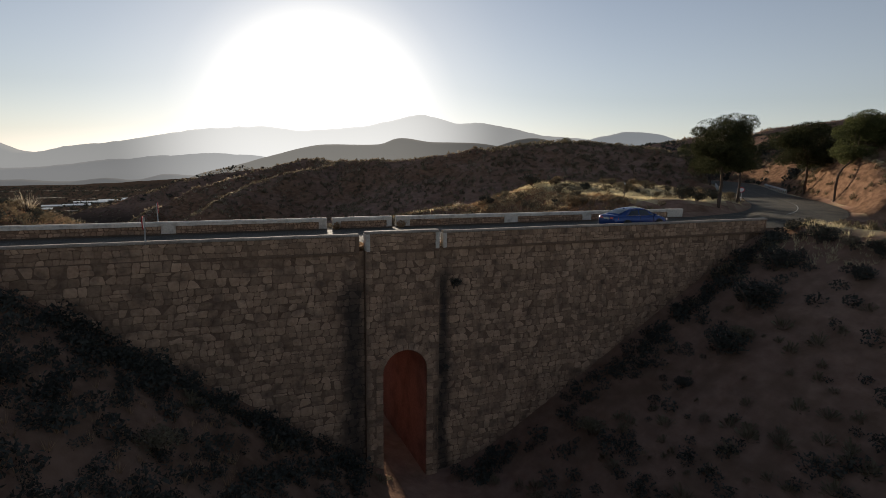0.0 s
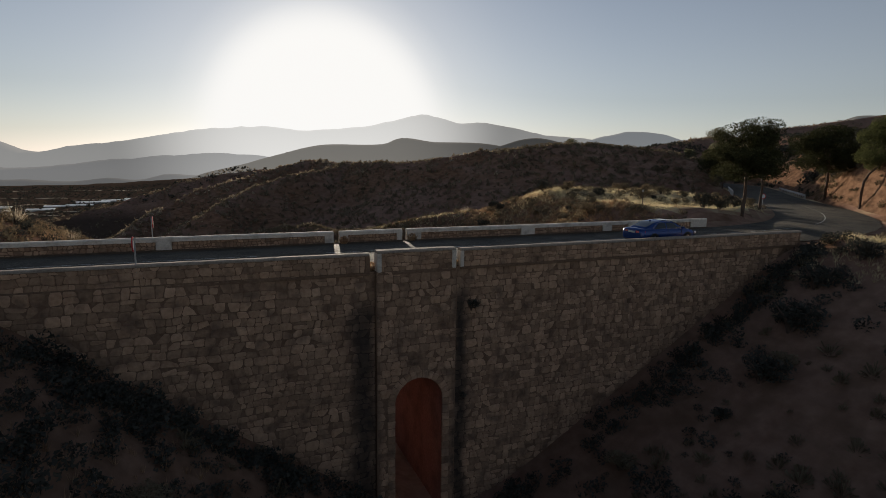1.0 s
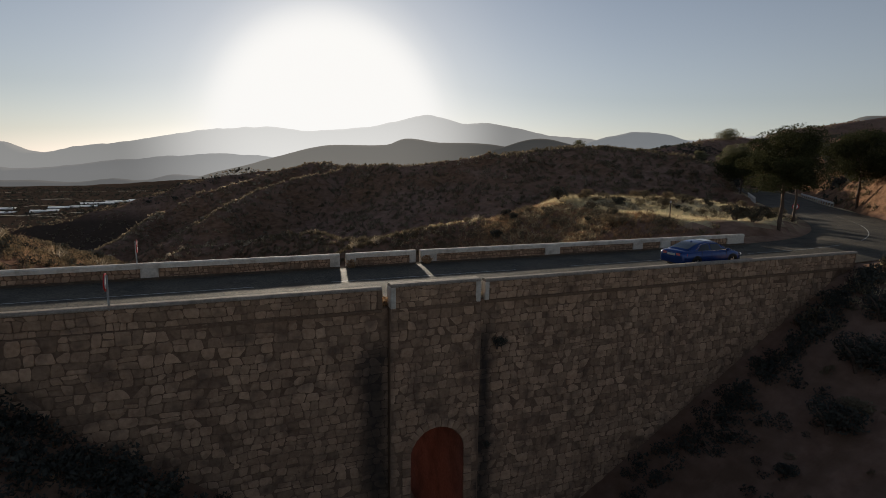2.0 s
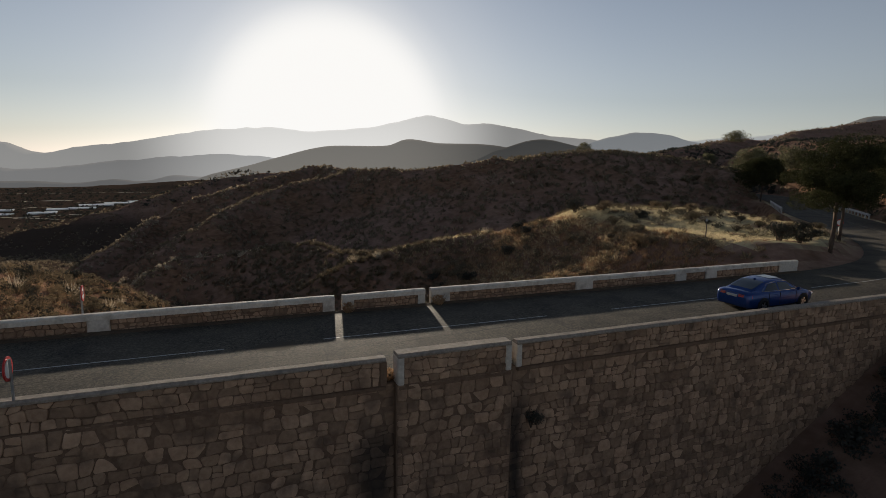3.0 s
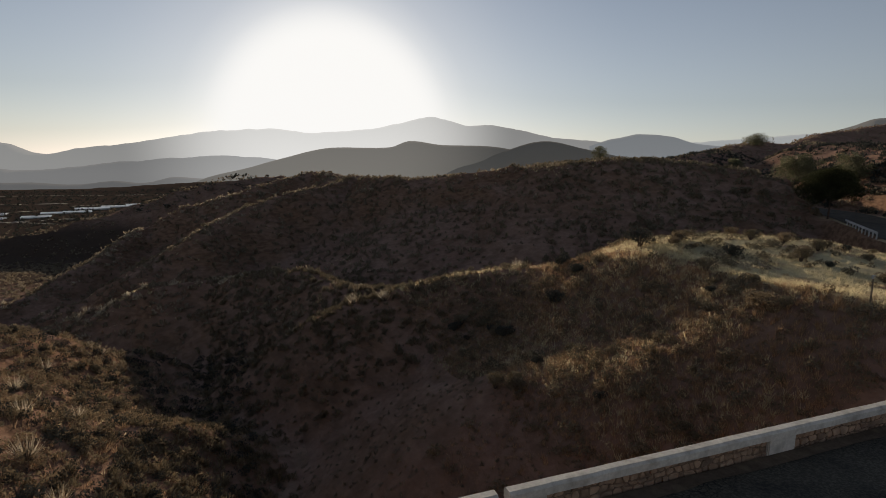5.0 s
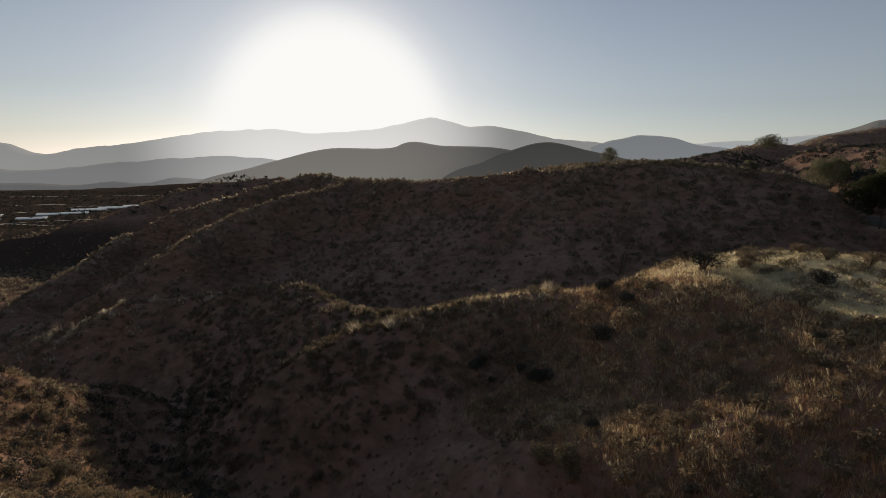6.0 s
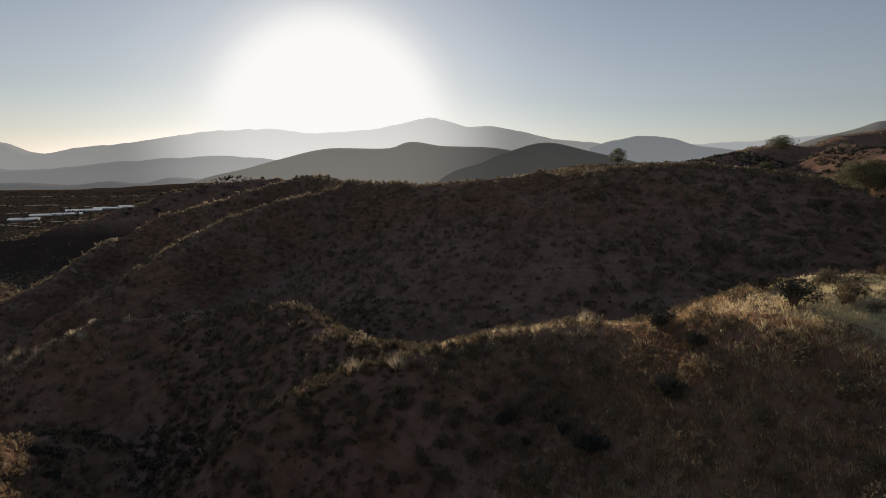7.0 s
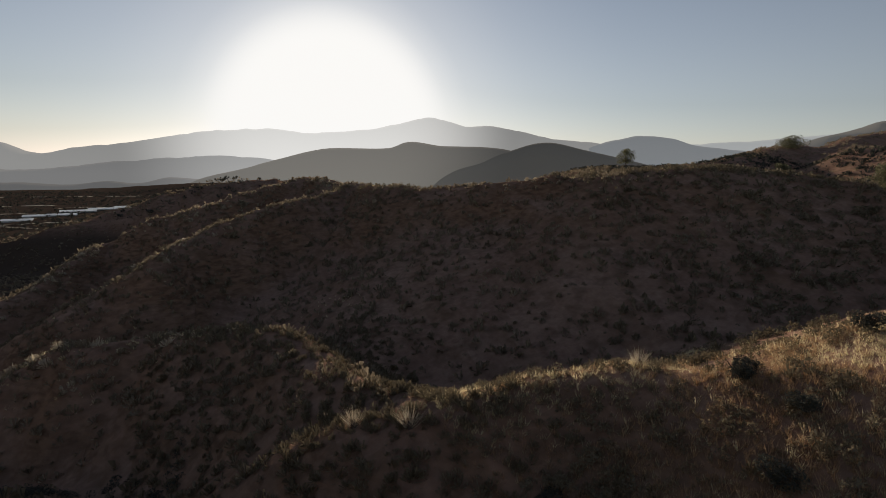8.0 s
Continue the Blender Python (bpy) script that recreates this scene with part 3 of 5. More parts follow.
def axis(lo, hi, pace, least, most):
    inner = list(np.arange(lo, hi, pace))
    up, gap = [], pace
    while (up[-1] if up else hi) < most:
        up.append((up[-1] if up else hi) + gap)
        gap *= 1.09
    down, gap = [], pace
    while (down[-1] if down else lo) > least:
        gap *= 1.09
        down.append((down[-1] if down else lo) - gap)
    return np.array(down[::-1] + inner + up)


def grid_sheet(name, xs, ys, height, material):
    gx, gy = np.meshgrid(xs, ys)
    gz = height(gx.ravel(), gy.ravel())
    nx, ny = len(xs), len(ys)
    me = bpy.data.meshes.new(name)
    me.vertices.add(nx * ny)
    me.vertices.foreach_set("co", np.stack([gx.ravel(), gy.ravel(), gz], 1).ravel())
    i = (np.arange(ny - 1)[:, None] * nx + np.arange(nx - 1)[None, :]).ravel()
    quads = np.stack([i, i + 1, i + nx + 1, i + nx], 1)
    me.loops.add(quads.size)
    me.loops.foreach_set("vertex_index", quads.ravel())
    me.polygons.add(len(quads))
    me.polygons.foreach_set("loop_start", np.arange(len(quads)) * 4)
    me.polygons.foreach_set("loop_total", np.full(len(quads), 4))
    me.polygons.foreach_set("use_smooth", np.ones(len(quads), bool))
    me.materials.append(material)
    me.update(calc_edges=True)
    return new(name, me)


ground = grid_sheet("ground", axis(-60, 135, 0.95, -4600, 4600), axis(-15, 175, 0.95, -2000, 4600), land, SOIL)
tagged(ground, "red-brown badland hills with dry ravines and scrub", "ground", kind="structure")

# ---- far ranges in the haze ----


def far_range(name, crest, foot, deep, material, label, lumps):
    """A range: a rising front, a crest and a falling back, along a line of crest points."""
    line = smooth_line(crest, 12)
    verts, faces = [], []
    for i, p in enumerate(line):
        out = Vector((p.x, p.y, 0)).normalized()
        rise = p.z + lumps * float(fractal(np.array([p.x]), np.array([p.y]), 160, 4, 77)[0]) + 0.7 * lumps * float(fractal(np.array([p.x]), np.array([p.y]), 55, 4, 78)[0])
        for k, (f, g) in enumerate(((-1, 0), (-0.62, 0.42), (-0.3, 0.75), (0, 1), (0.5, 0.5), (1, 0))):
            z = foot + (rise - foot) * g + (lumps * 0.5 * float(fractal(np.array([p.x + 90 * k]), np.array([p.y]), 90, 3, 5)[0]) if 0 < g < 1 else 0)
            q = p + out * deep * f
            verts.append((q.x, q.y, z))
    for i in range(len(line) - 1):
        for k in range(5):
            a = i * 6 + k
            faces.append((a, a + 1, a + 7, a + 6))
    ob = mesh_object(name, verts, faces, material, smooth=True)
    return tagged(ob, label, "mountains", kind="structure")


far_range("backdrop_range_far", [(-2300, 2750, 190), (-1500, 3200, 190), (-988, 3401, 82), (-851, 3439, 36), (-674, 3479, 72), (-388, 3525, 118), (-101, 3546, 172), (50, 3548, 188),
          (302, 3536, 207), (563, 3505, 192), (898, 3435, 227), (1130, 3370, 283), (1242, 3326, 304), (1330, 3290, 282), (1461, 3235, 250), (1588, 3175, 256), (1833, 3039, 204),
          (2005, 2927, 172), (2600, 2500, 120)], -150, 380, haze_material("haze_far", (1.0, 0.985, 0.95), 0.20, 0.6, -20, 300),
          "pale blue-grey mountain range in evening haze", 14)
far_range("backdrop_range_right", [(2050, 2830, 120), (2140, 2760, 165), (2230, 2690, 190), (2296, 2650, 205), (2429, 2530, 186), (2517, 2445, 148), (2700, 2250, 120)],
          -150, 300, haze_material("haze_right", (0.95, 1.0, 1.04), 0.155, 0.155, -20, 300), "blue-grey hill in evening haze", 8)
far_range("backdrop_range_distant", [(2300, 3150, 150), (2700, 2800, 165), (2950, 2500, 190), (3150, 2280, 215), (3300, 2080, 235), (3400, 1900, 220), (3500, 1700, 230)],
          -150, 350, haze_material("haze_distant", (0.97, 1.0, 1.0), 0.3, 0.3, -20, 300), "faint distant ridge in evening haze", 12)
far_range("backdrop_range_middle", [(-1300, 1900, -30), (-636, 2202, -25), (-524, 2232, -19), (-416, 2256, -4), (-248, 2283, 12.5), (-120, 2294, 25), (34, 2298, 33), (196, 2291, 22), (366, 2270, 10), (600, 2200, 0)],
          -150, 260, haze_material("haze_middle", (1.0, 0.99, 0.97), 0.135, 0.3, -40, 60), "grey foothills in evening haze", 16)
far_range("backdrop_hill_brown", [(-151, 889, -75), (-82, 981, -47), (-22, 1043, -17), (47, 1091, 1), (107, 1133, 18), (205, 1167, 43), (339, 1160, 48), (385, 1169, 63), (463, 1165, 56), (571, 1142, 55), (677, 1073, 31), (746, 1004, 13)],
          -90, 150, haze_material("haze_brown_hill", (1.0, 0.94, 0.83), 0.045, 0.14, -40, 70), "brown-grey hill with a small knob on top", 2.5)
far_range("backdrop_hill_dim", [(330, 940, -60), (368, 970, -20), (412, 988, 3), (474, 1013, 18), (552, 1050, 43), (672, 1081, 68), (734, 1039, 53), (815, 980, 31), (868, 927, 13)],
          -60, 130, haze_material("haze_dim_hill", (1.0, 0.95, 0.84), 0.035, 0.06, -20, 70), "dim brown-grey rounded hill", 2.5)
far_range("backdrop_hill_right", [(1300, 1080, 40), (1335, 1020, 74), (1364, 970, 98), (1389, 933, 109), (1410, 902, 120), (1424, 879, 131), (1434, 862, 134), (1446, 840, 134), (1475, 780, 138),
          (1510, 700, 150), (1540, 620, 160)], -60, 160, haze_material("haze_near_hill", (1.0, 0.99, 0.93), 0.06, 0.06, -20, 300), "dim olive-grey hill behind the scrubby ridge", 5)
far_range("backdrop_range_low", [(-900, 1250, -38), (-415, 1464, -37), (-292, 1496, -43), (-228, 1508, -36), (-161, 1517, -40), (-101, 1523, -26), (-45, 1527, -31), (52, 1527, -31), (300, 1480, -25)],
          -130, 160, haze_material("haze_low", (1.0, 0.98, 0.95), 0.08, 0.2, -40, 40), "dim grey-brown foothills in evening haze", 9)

# ---- road ----
def crown(v):
    """Height of the road's surface above its edge, v from -1 to 1 across."""
    marks = (-1, -0.66, -0.33, 0, 0.33, 0.66, 1)
    return 0.13 * float(np.interp(v, marks, [1 - m * m for m in marks]))


def road_strip(name, line, half, lift, material, offset=0.0, shape=True, cross=(-1, -0.66, -0.33, 0, 0.33, 0.66, 1), full=3.5):
    verts, faces = [], []
    for i, p in enumerate(line):
        way = (line[min(i + 1, len(line) - 1)] - line[max(i - 1, 0)])
        side = Vector((-way.y, way.x, 0)).normalized()
        for c in cross:
            u = offset + c * half
            verts.append(p + side * u + Vector((0, 0, crown(u / full) + lift)))
    n = len(cross)
    for i in range(len(line) - 1):
        for k in range(n - 1):
            faces.append((i * n + k, i * n + n + k, i * n + n + k + 1, i * n + k + 1))
    return mesh_object(name, verts, [f[::-1] for f in faces], material, smooth=True)


road = road_strip("road", ROAD_LINE, 3.5, 0.0, ASPHALT)
tagged(road, "worn cracked grey asphalt two-lane road", "road", kind="structure")
FINE_LINE = smooth_line(ROAD, 0.5, True)


def dash(a, b, offset, wide=0.031, lift=0.004, paint=LINE_PAINT):
    """A painted stroke between two distances along the x of the line, or along its points past the bridge."""
    piece = [p for p in FINE_LINE if a <= p.x <= b and p.y < 66]
    if len(piece) > 1:
        ob = road_strip("line_mark", piece, wide, lift, paint, offset, cross=(-1, 1))
        ob.parent = road


x = 10.2 - 4 * 11.8
while x < 50:
    dash(x, x + 9.15, 0.0)
    x += 11.8
dash(54, 80, 0.0, 0.03, paint=FADED_PAINT)

# ---- stone pieces ----
def rubble(x0, x1, z0, z1, keep, tall=(0.24, 0.4), wide=(0.26, 0.62), seed=1, joint=0.008, soft=(0.12, 0.26)):
    """Roughly squared stones in wavering courses: (centre x, centre z, outline about it)."""
    r = random.Random(seed)
    beds = [z0]
    while beds[-1] < z1 - tall[0] * 0.8:
        beds.append(min(z1, beds[-1] + r.uniform(*tall)))
    beds[-1] = z1

    def bed(i, x):
        if i in (0, len(beds) - 1):
            return beds[i]
        return beds[i] + 0.09 * noise.noise((x * 0.9, i * 3.7, seed)) + 0.05 * noise.noise((x * 3.1, i * 5.3, seed))

    def shaped(left_low, left_high, right_low, right_high, low, high):
        pts = []
        for t in (0, 0.5, 1):
            x = left_low + (right_low - left_low) * t
            pts.append((x, low(x)))
        for t in (1, 0.5, 0):
            x = left_high + (right_high - left_high) * t
            pts.append((x, high(x)))
        pts = [(min(max(px + r.uniform(-0.014, 0.014), x0), x1), min(max(pz + r.uniform(-0.016, 0.016), z0), z1)) for px, pz in pts]
        cx, cz = sum(p[0] for p in pts) / 6, sum(p[1] for p in pts) / 6
        if pts[2][0] - pts[0][0] < 0.08 or not keep(cx, cz):
            return
        pts = [(px - cx - math.copysign(min(joint, abs(px - cx)), px - cx) * (abs(px - cx) > 0.05), pz - cz - math.copysign(joint, pz - cz)) for px, pz in pts]
        cut = r.uniform(*soft)
        cells.append((cx, cz, [(p[0] + (q[0] - p[0]) * k, p[1] + (q[1] - p[1]) * k) for p, q in zip(pts, pts[1:] + pts[:1]) for k in (cut, 1 - cut)]))

    cells = []
    for i in range(len(beds) - 1):
        x = x0 - r.uniform(0, 0.3)
        old = (x, x)
        h = beds[i + 1] - beds[i]
        while x < x1:
            x += r.uniform(*wide) * (0.75 if h < sum(tall) / 2 else 1.0)
            lean = r.uniform(-0.05, 0.05)
            now = (x - lean, x + lean)
            if r.random() < 0.16 and h > 0.25:
                share = r.uniform(0.38, 0.62)
                mid = lambda q, i=i, share=share: bed(i, q) * (1 - share) + bed(i + 1, q) * share
                half = [(u + v) / 2 for u, v in (old, now)]
                shaped(old[0], half[0], now[0], half[1], lambda q: bed(i, q), mid)
                shaped(half[0], old[1], half[1], now[1], mid, lambda q: bed(i + 1, q))
            else:
                shaped(old[0], old[1], now[0], now[1], lambda q: bed(i, q), lambda q: bed(i + 1, q))
            old = now
    return cells


def stone_body(outline, depth, r, facing):
    """Vertices and faces of one stone: its outline, a shoulder and a slightly smaller, uneven front."""
    n = len(outline)
    verts, faces = [], []
    tilt = r.uniform(-0.12, 0.12), r.uniform(-0.12, 0.12)
    for d, size in ((0.0, 1.0), (0.7, 0.985), (1.0, 0.86)):
        for px, pz in outline:
            bulge = depth * d + (px * tilt[0] + pz * tilt[1] if d else 0)
            verts.append((px * size, -facing * max(0.0, bulge), pz * size))
    for ring in range(2):
        for k in range(n):
            a, b = ring * n + k, ring * n + (k + 1) % n
            faces.append((a, b, b + n, a + n))
    faces.append(tuple(range(2 * n, 3 * n)))
    return verts, faces


def lay(cells, y, parent, depth=0.06, facing=1, pick=None, limit=300, seed=3, many="rubble_stones"):
    """Lays stones on a face at y: those picked as pieces of their own, the rest in one mesh."""
    r = random.Random(seed)
    verts, faces, single = [], [], 0
    for cx, cz, outline in cells:
        v, f = stone_body(outline, depth * r.uniform(0.55, 1.5), r, facing)
        if single < limit and (pick is None or pick(cx, cz)):
            ob = mesh_object("stone", v, f, STONE, parent)
            ob.location = (cx, y, cz)
            single += 1
        else:
            base = len(verts)
            verts += [(cx + a, y + b, cz + c) for a, b, c in v]
            faces += [tuple(base + q for q in g) for g in f]
    if verts:
        tagged(mesh_object(many, verts, faces, STONE_MANY, parent), kind="stuff")


# ---- bridge ----
FACE, BACK, TOP = 28.7, 36.24, 8.24
ARCH_X, ARCH_R, SPRING = 13.68, 1.08, 2.4
bridge = thing("bridge", 13.68, 32.45, -3.0, "old rubble-stone road bridge over a dry ravine, one tall arch", "bridge", kind="structure")


def on_bridge(ob):
    ob.parent = bridge
    ob.matrix_parent_inverse = Matrix.Translation((-13.68, -32.45, 3.0))
    return ob


def arch_points(r, count=14, jamb=-7.0):
    pts = [(ARCH_X - r, jamb)]
    pts += [(ARCH_X - r * math.cos(math.pi * k / count), SPRING + r * math.sin(math.pi * k / count)) for k in range(count + 1)]
    return pts + [(ARCH_X + r, jamb)]


def pierced(x0, x1, z0, z1, y0, y1):
    """A wall between two planes with the arch cut through it, in clean upright strips."""
    bm = bmesh.new()
    edge = arch_points(ARCH_R, 14, z0)[1:-1]
    cols = [(x0, z0), (ARCH_X - ARCH_R, z0), *edge, (ARCH_X + ARCH_R, z0), (x1, z0)]
    made = {}

    def at(x, y, z):
        key = (round(x, 4), round(y, 4), round(z, 4))
        if key not in made:
            made[key] = bm.verts.new((x, y, z))
        return made[key]

    for (ax, az), (bx, bz) in zip(cols, cols[1:]):
        for y in (y0, y1):
            if abs(ax - bx) > 1e-6:
                bm.faces.new((at(ax, y, az), at(bx, y, bz), at(bx, y, z1), at(ax, y, z1)))
        if abs(ax - bx) > 1e-6:
            bm.faces.new((at(ax, y0, z1), at(bx, y0, z1), at(bx, y1, z1), at(ax, y1, z1)))
        bm.faces.new((at(ax, y0, az), at(ax, y1, az), at(bx, y1, bz), at(bx, y0, bz)))
    for x in (x0, x1):
        bm.faces.new((at(x, y0, z0), at(x, y1, z0), at(x, y1, z1), at(x, y0, z1)))
    return bm


on_bridge(part("wall_body", pierced(-9, 37.4, -7, TOP, FACE, BACK), MORTAR, None))
pilaster = on_bridge(part("pilaster", pierced(11.8, 15.38, -7, TOP, FACE - 0.24, FACE - 0.004), MORTAR_DRY, None, "shallow stone pilaster round the arch"))
lining = bmesh.new()
rows = [[lining.verts.new((px, y, pz)) for px, pz in arch_points(ARCH_R - 0.012, 20)] for y in (FACE - 0.22, BACK - 0.02)]
for k in range(len(rows[0]) - 1):
    lining.faces.new((rows[0][k], rows[0][k + 1], rows[1][k + 1], rows[1][k]))
on_bridge(part("vault_lining", lining, BARREL, None, "reddish vault lining"))

# parapets: near side bare stone with a grey coping, far side whitewashed frames round stone panels
PTOP = 9.0


def coping(x0, x1, y0, y1, z0, z1, material, parent, name="coping"):
    """A rounded, worn cap, its edges slightly uneven."""
    bm = bmesh.new()
    count = max(2, int((x1 - x0) / 0.35))
    rings = []
    for i in range(count + 1):
        x = x0 + (x1 - x0) * i / count
        w = 0.012 * noise.noise((x * 1.7, y0, 0.3))
        d = 0.014 * noise.noise((x * 0.9, y1, 4.3))
        prof = [(y0 + w, z0), (y0 + w, z1 - 0.06 + d), (y0 + 0.06 + w, z1 + d), (y1 - 0.06, z1 + d * 0.8), (y1 + w, z1 - 0.06 + d), (y1 + w, z0)]
        rings.append([bm.verts.new((x, py, pz)) for py, pz in prof])
    for a, b in zip(rings, rings[1:]):
        for k in range(6):
            j = (k + 1) % 6
            bm.faces.new((a[k], a[j], b[j], b[k]))
    bm.faces.new(rings[0])
    bm.faces.new(rings[-1][::-1])
    return part(name, bm, material, parent)


def parapet_thing(x, y, label):
    return thing("parapet", x, y, 8.24, label, "parapet wall", "bridge parapets", "structure")


def under(ob, top):
    ob.parent = top
    ob.matrix_parent_inverse = Matrix.Translation(-top.location)
    return ob


near_runs = [(-9, 11.56, 28.62, 28.93, 0.0), (11.87, 15.31, 28.46, 28.93, 0.1), (15.62, 37.3, 28.62, 28.93, 0.02)]
for i, (x0, x1, y0, y1, extra) in enumerate(near_runs):
    PTOP = 9.0 + extra
    top = parapet_thing((x0 + x1) / 2, y0 + 0.2, "rubble-stone parapet with a lichen-grey rounded coping")
    under(part("core", box(x0, x1, y0 + 0.05, y1, 8.1, PTOP - 0.12), MORTAR, None), top)
    under(coping(x0 - 0.01, x1 + 0.01, y0 - 0.01, y1 + 0.02, PTOP - 0.11, PTOP, COPING, None), top)
    under(part("string_course", box(x0, x1, y0 - 0.05, y0 + 0.08, 8.09, 8.2, 0.02), MORTAR_DRY, None), top)
    if i:
        under(part("end_face", box(x0 - 0.03, x0 + 0.16, y0 - 0.005, y1 + 0.02, 8.2, PTOP - 0.1, 0.02), WHITEWASH, None, "whitewashed end"), top)
    if i < 2:
        under(part("end_face", box(x1 - 0.16, x1 + 0.03, y0 - 0.005, y1 + 0.02, 8.2, PTOP - 0.1, 0.02), WHITEWASH if i else MORTAR, None), top)
    lay(rubble(x0 + (0.16 if i else 0), x1 - 0.16, 8.2, PTOP - 0.12, lambda a, b: True, (0.18, 0.3), (0.22, 0.48), 40 + i), y0 + 0.05, top, 0.028,
        pick=lambda a, b: 0 < a < 30, limit=200, seed=50 + i)
    for ob in top.children:
        if ob.name.startswith(("stone", "rubble")):
            ob.matrix_parent_inverse = Matrix.Translation(-top.location)
    if i == 0:
        top.location.y += 0.16
        top.rotation_euler = (0, 0, -0.0155)

PTOP = 9.0
far_runs = [(-9, 11.56), (11.87, 15.35), (15.61, 37.95)]
pillars = [[(-9, -3.5), (3.22, 3.9), (11.1, 11.56)], [(11.87, 12.34), (15.04, 15.35)],
           [(15.61, 16.47), (22.88, 23.84), (28.94, 29.66), (30.99, 31.77), (36.5, 37.95)]]
for i, ((x0, x1), posts) in enumerate(zip(far_runs, pillars)):
    top = parapet_thing((x0 + x1) / 2, 36.1, "whitewashed parapet with framed rubble-stone panels")
    under(part("core", box(x0 + 0.02, x1 - 0.02, 35.98, 36.15, 8.1, PTOP - 0.1), MORTAR, None), top)
    under(coping(x0, x1, 35.9, 36.2, PTOP - 0.22, PTOP, WHITEWASH, None), top)
    for a, b in posts:
        under(part("pillar", box(a, b, 35.9, 36.19, 8.2, PTOP - 0.2, 0.025), WHITEWASH, None), top)
    for (_, a), (b, _) in zip(posts, posts[1:]):
        lay(rubble(a, b, 8.25, PTOP - 0.22, lambda p, q: True, (0.15, 0.24), (0.18, 0.36), 60 + i + int(a), 0.017, (0.18, 0.3)), 35.98, top, 0.028,
            pick=lambda p, q: -4 < p < 38, limit=120, seed=70 + int(b))
    for ob in top.children:
        if ob.name.startswith(("stone", "rubble")):
            ob.matrix_parent_inverse = Matrix.Translation(-top.location)

# ---- trees ----
def leaf_cloud(rng, centre, size, count, leaf, long=1.0):
    """Small leaf triangles spread through an ellipsoid, denser at its skin."""
    d = rng.normal(size=(count, 3))
    d /= np.linalg.norm(d, axis=1)[:, None]
    r = rng.uniform(0.45, 1.0, count) ** 0.5
    p = np.asarray(centre) + d * r[:, None] * np.asarray(size)
    a = rng.normal(size=(count, 3))
    a /= np.linalg.norm(a, axis=1)[:, None]
    b = np.cross(a, rng.normal(size=(count, 3)))
    b /= np.linalg.norm(b, axis=1)[:, None]
    s = leaf * rng.uniform(0.6, 1.4, count)[:, None]
    return np.stack([p - a * s * 0.5 * long, p + a * s * 0.5 * long, p + b * s * 0.8], 1).reshape(-1, 3)


def triangles_object(name, verts, material, parent=None, label=""):
    n = len(verts) // 3
    me = bpy.data.meshes.new(name)
    me.vertices.add(3 * n)
    me.vertices.foreach_set("co", np.ascontiguousarray(verts, dtype=np.float32).ravel())
    me.loops.add(3 * n)
    me.loops.foreach_set("vertex_index", np.arange(3 * n))
    me.polygons.add(n)
    me.polygons.foreach_set("loop_start", np.arange(n) * 3)
    me.polygons.foreach_set("loop_total", np.full(n, 3))
    me.materials.append(material)
    me.update(calc_edges=True)
    ob = new(name, me)
    if parent:
        ob.parent = parent
    return tagged(ob, label)


def height_at(x, y):
    return float(land(np.array([x]), np.array([y]))[0])


def pine(x, y, tall, crown_r, crown_h, label, lean=(0, 0), seed=1, clumps=72, leaf=0.062, base=None, bend=False, fine=620, needles=NEEDLES):
    """A stone pine: bare tapered trunk, forking limbs, a broad uneven crown of needle clumps."""
    z = height_at(x, y) if base is None else base
    tree = thing("pine_tree", x, y, z, label, "tree", "pines by the road")
    r = random.Random(seed)
    nr = np.random.default_rng(seed)
    fork = tall - crown_h * 0.92
    pts = [(0, 0, -0.4), (lean[0] * 0.15, lean[1] * 0.15, fork * 0.3), (lean[0] * 0.5 + 0.1, lean[1] * 0.5, fork * 0.65), (lean[0] * 0.85, lean[1] * 0.85, fork), (lean[0], lean[1], tall - crown_h * 0.5)]
    if bend:
        pts[1:4] = [(0, 0, fork * 0.35), (0.15, 0, fork * 0.62), (0.55, -0.1, fork * 0.8), (lean[0] * 0.45, lean[1] * 0.5, fork * 0.98)]
    k = tall / 8 * (0.62 if bend else 0.9)
    part("trunk", tube(pts, [0.24 * k, 0.18 * k, 0.15 * k, 0.13 * k, *([0.11 * k] if bend else []), 0.06 * k], 9), BARK, tree, smooth=True)
    middle = tall - crown_h * 0.5
    cloud = []
    for i in range(clumps):
        a, u = r.uniform(0, 2 * math.pi), r.uniform(0.05, 1.0) ** 0.55
        up = r.uniform(-0.85, 1.0)
        rad = crown_r * u * math.sqrt(max(0.12, 1 - (up * 0.85) ** 2)) * r.uniform(0.8, 1.12)
        c = (lean[0] + rad * math.cos(a), lean[1] + rad * math.sin(a), middle + up * crown_h * 0.5 * r.uniform(0.75, 1.05))
        s = crown_r * r.uniform(0.2, 0.33)
        cloud.append(leaf_cloud(nr, c, (s, s, s * 0.66), fine, leaf, 1.9))
        if i % 11 == 0:
            start = Vector(pts[-2]).lerp(Vector(pts[-1]), r.uniform(0, 0.5))
            mid = start.lerp(Vector(c), 0.5) + Vector((0, 0, -0.25))
            part("limb", tube([start, mid, Vector(c)], [0.08 * k, 0.05 * k, 0.02 * k], 6), BARK, tree, smooth=True)
    triangles_object("crown", np.concatenate(cloud), needles, tree)
    return tree


